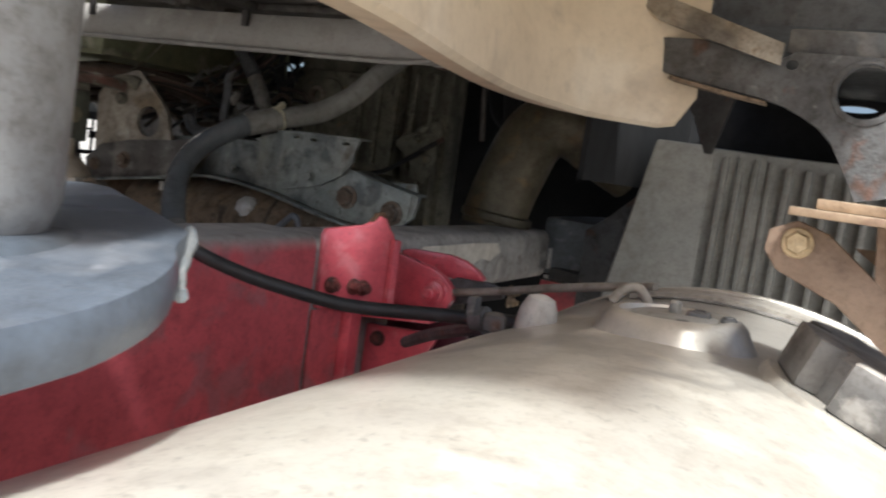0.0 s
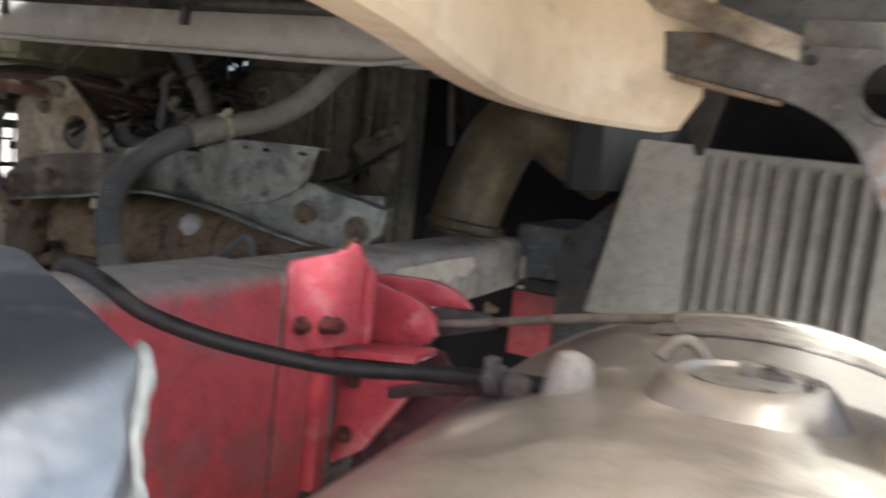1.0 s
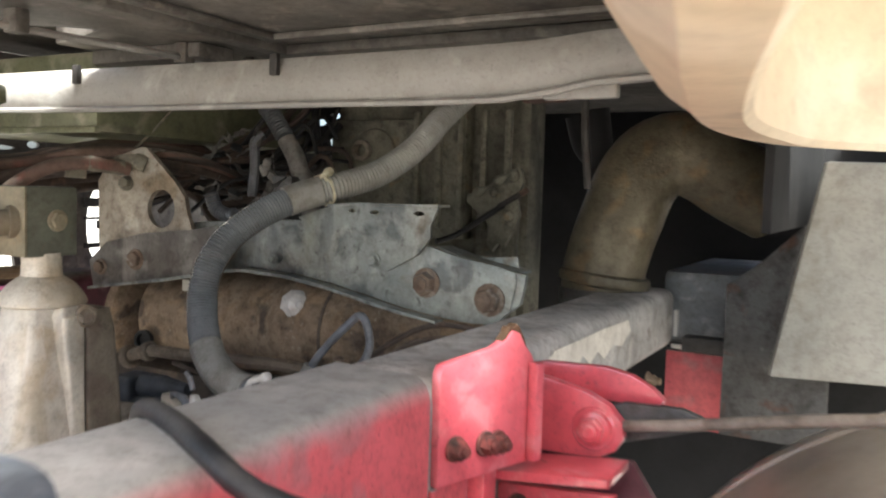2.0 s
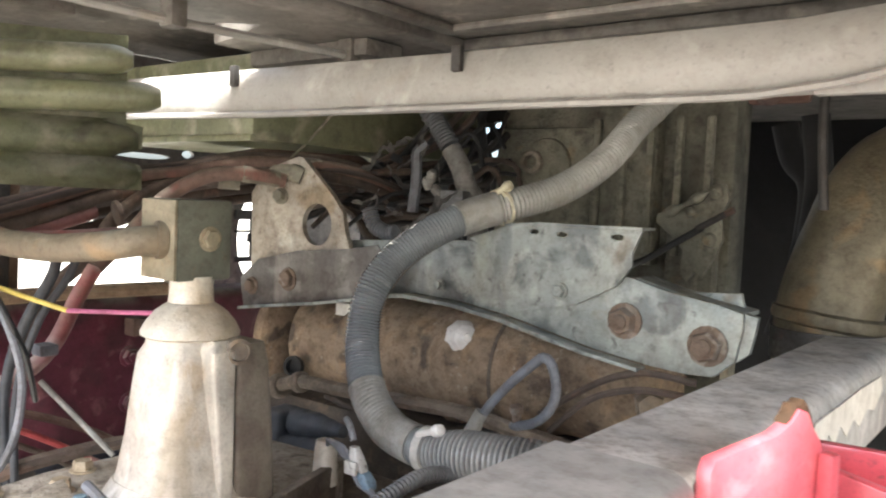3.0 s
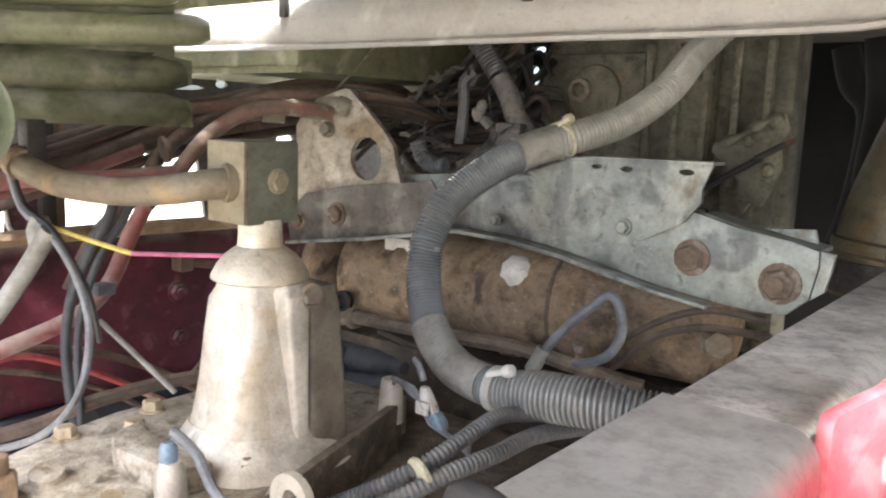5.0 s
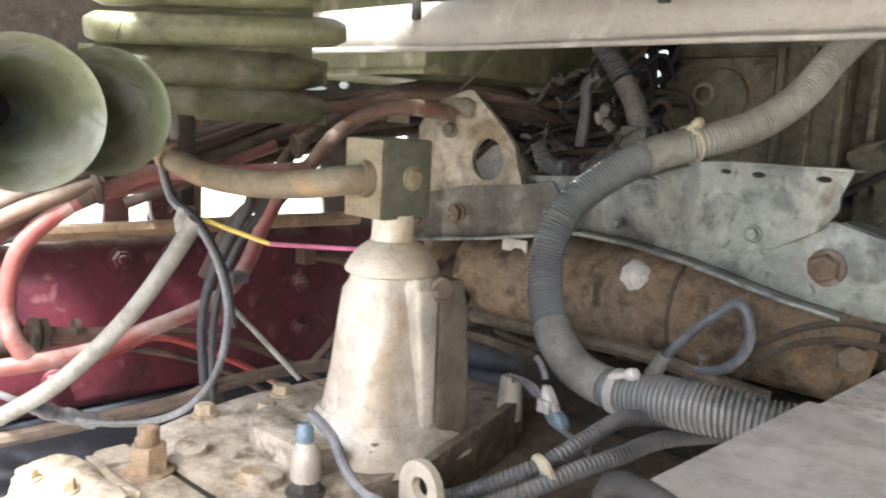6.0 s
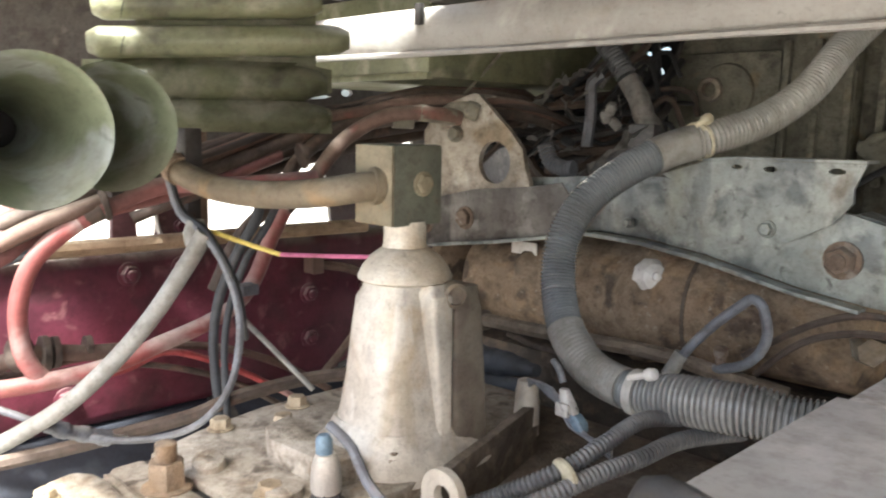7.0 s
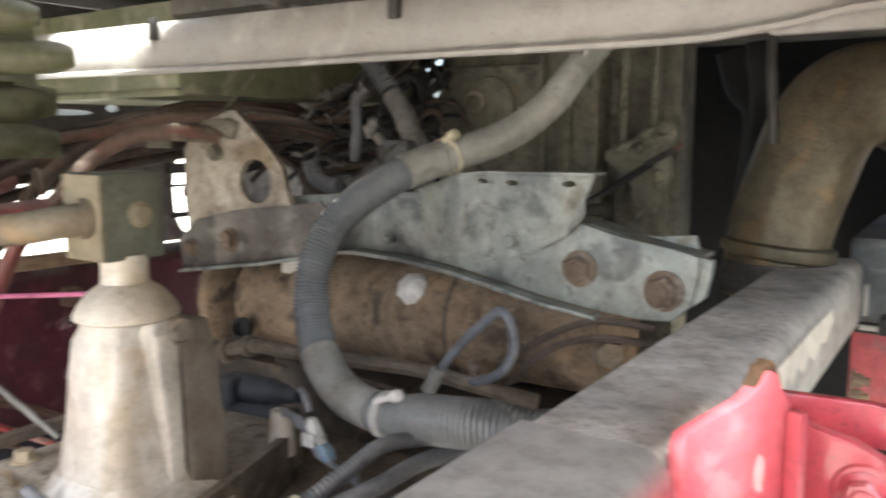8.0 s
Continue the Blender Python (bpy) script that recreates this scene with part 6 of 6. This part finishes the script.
def scrap(points, width, label):
    """A torn, crumpled strip of old tape along the points."""
    line, lengths = smooth_line(points, 0.0035)
    bm = bmesh.new()
    rows = []
    for c, t in zip(line, lengths):
        lean = noise.noise_vector(c * 60)
        across = (Vector((0.3, -0.4, 0.85)) + lean * 1.3).normalized() * width * (0.7 + 0.5 * noise.noise(c * 150))
        c = c + noise.noise_vector(c * 90) * 0.004
        rows.append([bm.verts.new(c - across), bm.verts.new(c + noise.noise_vector(c * 130) * 0.003), bm.verts.new(c + across)])
    for a, b in zip(rows, rows[1:]):
        bm.faces.new((a[0], a[1], b[1], b[0]))
        bm.faces.new((a[1], a[2], b[2], b[1]))
    bmesh.ops.solidify(bm, geom=bm.faces[:], thickness=0.0009)
    return tagged(part("tape_scrap", bm, scrap_grey, smooth=False), label, "tape", "tape scraps")


scrap([(-0.633, 1.50, 1.234), (-0.604, 1.50, 1.240), (-0.590, 1.50, 1.255), (-0.577, 1.50, 1.268), (-0.566, 1.50, 1.282)], 0.009, "crumpled grey tape round the loom")
scrap([(-0.575, 1.50, 1.270), (-0.56, 1.50, 1.272), (-0.542, 1.50, 1.279), (-0.53, 1.51, 1.285)], 0.011, "crumpled grey tape round the loom")
scrap([(-0.344, 1.40, 1.200), (-0.364, 1.395, 1.188), (-0.382, 1.39, 1.176)], 0.016, "dusty crumbling wrap beside the hose")
scrap([(-0.375, 1.395, 1.178), (-0.403, 1.385, 1.158), (-0.424, 1.38, 1.142)], 0.012, "dusty crumbling wrap beside the hose")
scrap([(-0.589, 1.45, 1.186), (-0.57, 1.45, 1.180), (-0.556, 1.45, 1.186), (-0.540, 1.45, 1.194)], 0.006, "torn pale tape end behind the plate")
for k, (x, z, tilt) in enumerate(((-0.513, 1.283, 0.3), (-0.487, 1.288, 1.1), (-0.560, 1.235, 2.0), (-0.536, 1.245, 0.6), (-0.572, 1.187, 1.5), (-0.538, 1.165, 0.2), (-0.492, 1.132, 1.0), (-0.474, 1.131, 2.4), (-0.470, 1.270, 0.9), (-0.452, 1.232, 1.8))):
    d = Vector((math.cos(tilt), 0.2, math.sin(tilt))) * 0.016
    c = Vector((x, 1.485 + 0.008 * (k % 4), z))
    scrap([c - d, c - d * 0.3 + Vector((0.003, 0, 0.004)), c + d * 0.4, c + d], 0.0035 + 0.0012 * (k % 3), "torn pale tape end in the engine wiring")
line_thing("hanging_wire", [(-0.684, 1.40, 1.247), (-0.661, 1.42, 1.279), (-0.633, 1.44, 1.32)], 0.0025, fitting_dusty, "thin tan wire up to the cab", "wire")

# closing walls at the front of the engine bay; near-black stands in for deep shade
tagged(part("wall_shade_rear", prism([(0.35, 0.55), (1.3, 0.55), (1.3, 1.50), (0.35, 1.50)], 2.15, 2.17, "y", 0, holes=[(0.707, 1.390, 0.042, 0.008), (0.76, 1.345, 0.010, 0.007)]), shade_black), "added near-black panel beyond the filter box, in place of deep shade", "wing panel", kind="structure")
tagged(part("wall_bulkhead", prism([(-1.05, 0.95), (-0.50, 0.95), (-0.50, 1.44), (-1.05, 1.44)], 1.95, 1.965, "y", 0, holes=[(-0.669, 1.305, 0.014, 0.021), (-0.705, 1.347, 0.024, 0.011), (-0.660, 1.358, 0.016, 0.007)]), shade_black), "near-black bulkhead, shade in its colour, with small gaps of daylight", "bulkhead", kind="structure")
tagged(part("wall_outer_panel", prism([(0.45, 1.175), (1.02, 1.175), (1.04, 1.125), (1.50, 1.12), (1.52, 0.98), (2.5, 0.98), (2.5, 1.458), (0.45, 1.458)], -1.21, -1.2, "x", 0, holes=[(1.455, 1.256, 0.065, 0.0058), (1.562, 1.266, 0.015, 0.008), (1.697, 1.279, 0.013, 0.010), (1.735, 1.085, 0.036, 0.092)]), floor_paint), "brown-grey outer panel under the cab edge with thin gaps", "panel", kind="structure")
for y0, y1, z0, z1 in ((1.69, 1.78, 1.128, 1.150), (1.725, 1.78, 1.076, 1.096), (1.69, 1.732, 1.098, 1.104), (1.69, 1.78, 1.030, 1.042), (1.732, 1.738, 1.042, 1.128)):
    tagged(part("panel_strap", box((-1.199, y0, z0), (-1.193, y1, z1), 0.001), iron), "dark strap across a gap in the outer panel", "strap", "panel straps")
# Unseen side panel and added sheet, placed to keep sky light out.
tagged(part("wall_unseen_side", box((1.28, 1.43, 0.45), (1.30, 2.15, 1.41), 0.0), shade_black), "unseen near-black side panel that blocks light beside the filter box", "wing panel", kind="structure")
tagged(part("wall_light_block", box((0.352, 1.37, 1.152), (0.362, 2.15, 1.458), 0.0), shade_black), "added near-black sheet that blocks light beside the wheel arch", "wing panel", kind="structure")
tagged(part("wall_front", box((-0.50, 2.3, 0.3), (0.349, 2.34, 1.391), 0.0), shade_black), "added near-black front wall of the engine bay, in place of deep shade", "bulkhead", kind="structure")

# ---------- smaller details ----------
# Added dark cylinder: covers bright ground where the truck's underside is in shade.
shade_cylinder = thing("shade_cylinder", (-1.0, 0.9, 0.50), "added dark blue-grey cylinder for the shade below the far rail", "air tank")
part("shell", lathe([(0.02, -0.02), (0.08, -0.015), (0.115, 0.01), (0.125, 0.04), (0.125, 1.0), (0.115, 1.03), (0.08, 1.055), (0.02, 1.06)], (-0.99, 0.35, 0.632), (0, 1, 0), 36), navy, shade_cylinder)
for y in (0.60, 1.10):
    part("band", lathe([(0.125, -0.018), (0.128, -0.016), (0.128, 0.016), (0.125, 0.018)], (-0.99, y, 0.632), (0, 1, 0), 36), iron, shade_cylinder)
far_frame = thing("rail_bracket", (-0.925, 1.33, 0.85), "bent red strip bracket on the far rail", "bracket")
part("strip", tube([(-0.92, 1.277, 0.956), (-0.915, 1.353, 0.940), (-0.912, 1.386, 0.915), (-0.912, 1.384, 0.85), (-0.915, 1.345, 0.80), (-0.92, 1.299, 0.755)], 0.008, 8, 0.02), cable_red, far_frame)
part("foot", box((-0.934, 1.265, 0.94), (-0.905, 1.29, 0.97), 0.003), cable_red, far_frame)
barrel = thing("cable_joint", (-0.76, 0.81, 0.81), "grey barrel joint on the thin cable", "connector")
part("sleeve", tube([(-0.76, 0.776, 0.834), (-0.76, 0.80, 0.82), (-0.76, 0.851, 0.797)], lambda s, total: 0.009 + 0.0015 * (int(s / 0.014) % 2), 12, 0.003), cable_grey, barrel)
part("nut", tube([(-0.76, 0.851, 0.797), (-0.76, 0.872, 0.79)], 0.006, 10, 0.004), tape_grey, barrel)
clamps = thing("hose_coupling", (-0.84, 0.81, 0.90), "dusty pink hose coupling with clamp rings", "coupling")
part("body", tube([(-0.86, 0.74, 0.885), (-0.845, 0.79, 0.90), (-0.84, 0.86, 0.89), (-0.84, 0.90, 0.886)], 0.011, 12, 0.012), cable_red, clamps)
for y, r in ((0.805, 0.024), (0.818, 0.021), (0.86, 0.015)):
    part("ring", lathe([(r - 0.004, -0.005), (r, -0.004), (r, 0.004), (r - 0.004, 0.005)], (-0.843, y, 0.898), (0.05, 1, -0.05), 20), cable_dusty, clamps)
for at in ((-0.845, 0.74, 0.872), (-0.75, 0.855, 1.095), (-0.78, 1.16, 1.15)):
    tagged(part("cable_tie", lathe([(0.017, -0.004), (0.019, -0.003), (0.019, 0.003), (0.017, 0.004)], at, (0.25, 1, 0.25), 16), cable_dusty), "dusty cable tie round the hoses", "cable tie", "cable ties")
tagged(part("cable_tie", lathe([(0.0150, -0.003), (0.0165, -0.002), (0.0165, 0.002), (0.0150, 0.003)], (-0.178, 1.030, 0.890), (0.3, 1, 0.35), 18), tie_white), "white cable tie round the conduits", "cable tie", "cable ties")
tagged(part("paper_tag", box((-0.598, 1.43, 1.002), (-0.547, 1.433, 1.022), 0.001), white_plastic), "small white tag under the crossmember", "tag")
strap_b = thing("hose_clip", (-0.38, 1.41, 1.16), "grimy grey clip bracket above the hose", "bracket")
part("arm", tube([(-0.425, 1.40, 1.140), (-0.40, 1.405, 1.160), (-0.36, 1.41, 1.188), (-0.335, 1.42, 1.195)], 0.009, 8, 0.01, 0.004), iron_grey, strap_b)
part("jaw", box((-0.375, 1.40, 1.175), (-0.335, 1.42, 1.205), 0.004), iron_grey, strap_b)
tagged(part("black_strap", tube([(-0.53, 1.70, 1.39), (-0.52, 1.70, 1.30), (-0.503, 1.69, 1.235), (-0.49, 1.66, 1.18)], 0.008, 8, 0.02), black_plastic), "flat black strap hanging by the engine", "strap")
for k, pts in enumerate(([(-0.18, 1.37, 0.935), (-0.14, 1.375, 0.965), (-0.10, 1.38, 0.99), (-0.055, 1.385, 1.005), (0.0, 1.40, 1.0)], [(-0.16, 1.36, 0.92), (-0.115, 1.37, 0.965), (-0.06, 1.38, 0.985), (0.01, 1.39, 0.985)], [(-0.52, 1.34, 0.90), (-0.45, 1.33, 0.895), (-0.38, 1.33, 0.898), (-0.30, 1.34, 0.89)])):
    line_thing("dark_wire", pts, 0.0042, cable_dusty, "dark wire over the rusty housing", "wire", "housing wires")
for x, y, z, r in ((-0.604, 1.326, 0.902, 0.019), (-0.548, 1.315, 0.919, 0.0155)):
    tagged(part("pipe_union", lathe([(r - 0.004, -0.008), (r, -0.006), (r, 0.005), (r - 0.003, 0.008)], (x, y, z), (1, -0.15, 0.3), 14), gear_dirty), "brown collar on the slim pipe by the housing", "pipe fitting", "pipe unions")
under = thing("rusty_hanger", (0.045, 1.5, 1.3), "rusty red hanger behind the cab beam", "bracket")
part("plate", box((0.005, 1.49, 1.318), (0.075, 1.505, 1.393), 0.006), dull_rust_red, under)
part("pin", lathe([(0.015, 0), (0.015, 0.05), (0.01, 0.055)], (0.03, 1.488, 1.330), (0.2, -1, 0), 14), dull_rust_red, under)
tagged(part("hanging_rod", tube([(0.064, 1.60, 1.393), (0.065, 1.60, 1.29), (0.07, 1.61, 1.20)], 0.006, 8, 0.03), iron), "thin dark rod hanging by the intake pipe", "rod")
for k, pts in enumerate(([(-0.085, 1.98, 1.35), (-0.07, 1.99, 1.29), (-0.04, 2.0, 1.24), (-0.05, 2.0, 1.10), (-0.08, 2.0, 0.98)], [(-0.03, 1.95, 1.36), (-0.02, 1.96, 1.25), (-0.03, 1.97, 1.12), (-0.02, 1.97, 0.98)])):
    line_thing("coolant_hose", pts, 0.022, shade_black, "black coolant hose beside the engine", "hose", "coolant hoses", 12)
hook = thing("hook_bracket", (0.48, 1.6, 1.3), "dark bent hook bracket behind the wheel arch", "bracket")
part("plate", prism([(0.428, 1.305), (0.44, 1.33), (0.54, 1.345), (0.53, 1.30), (0.512, 1.225), (0.50, 1.225), (0.472, 1.285), (0.462, 1.30), (0.448, 1.275)], 1.58, 1.59, "y", 0.002), iron, hook)
part("stem", box((0.47, 1.575, 1.33), (0.51, 1.60, 1.41), 0.004), iron, hook)
for z in (0.945, 0.965):
    tagged(part("bolt_end", hex_bolt((0.173, 1.62, z - 0.05), (1, 0, 0), 0.010, 0.012, stud=0.008), rusty), "rusty bolt under the rail front section", "bolt", "rail bolts")
line_thing("cover_wire", [(-0.66, 1.14, 0.86), (-0.60, 1.12, 0.885), (-0.54, 1.10, 0.885), (-0.47, 1.09, 0.882), (-0.42, 1.10, 0.885)], 0.004, rubber, "thin dark wire behind the shift tower", "wire")
line_thing("blue_cable", [(-0.88, 0.66, 0.985), (-0.84, 0.70, 1.0), (-0.80, 0.76, 1.03), (-0.77, 0.80, 1.05)], 0.005, blue_grey, "thin blue cable under the hose bundle", "cable")
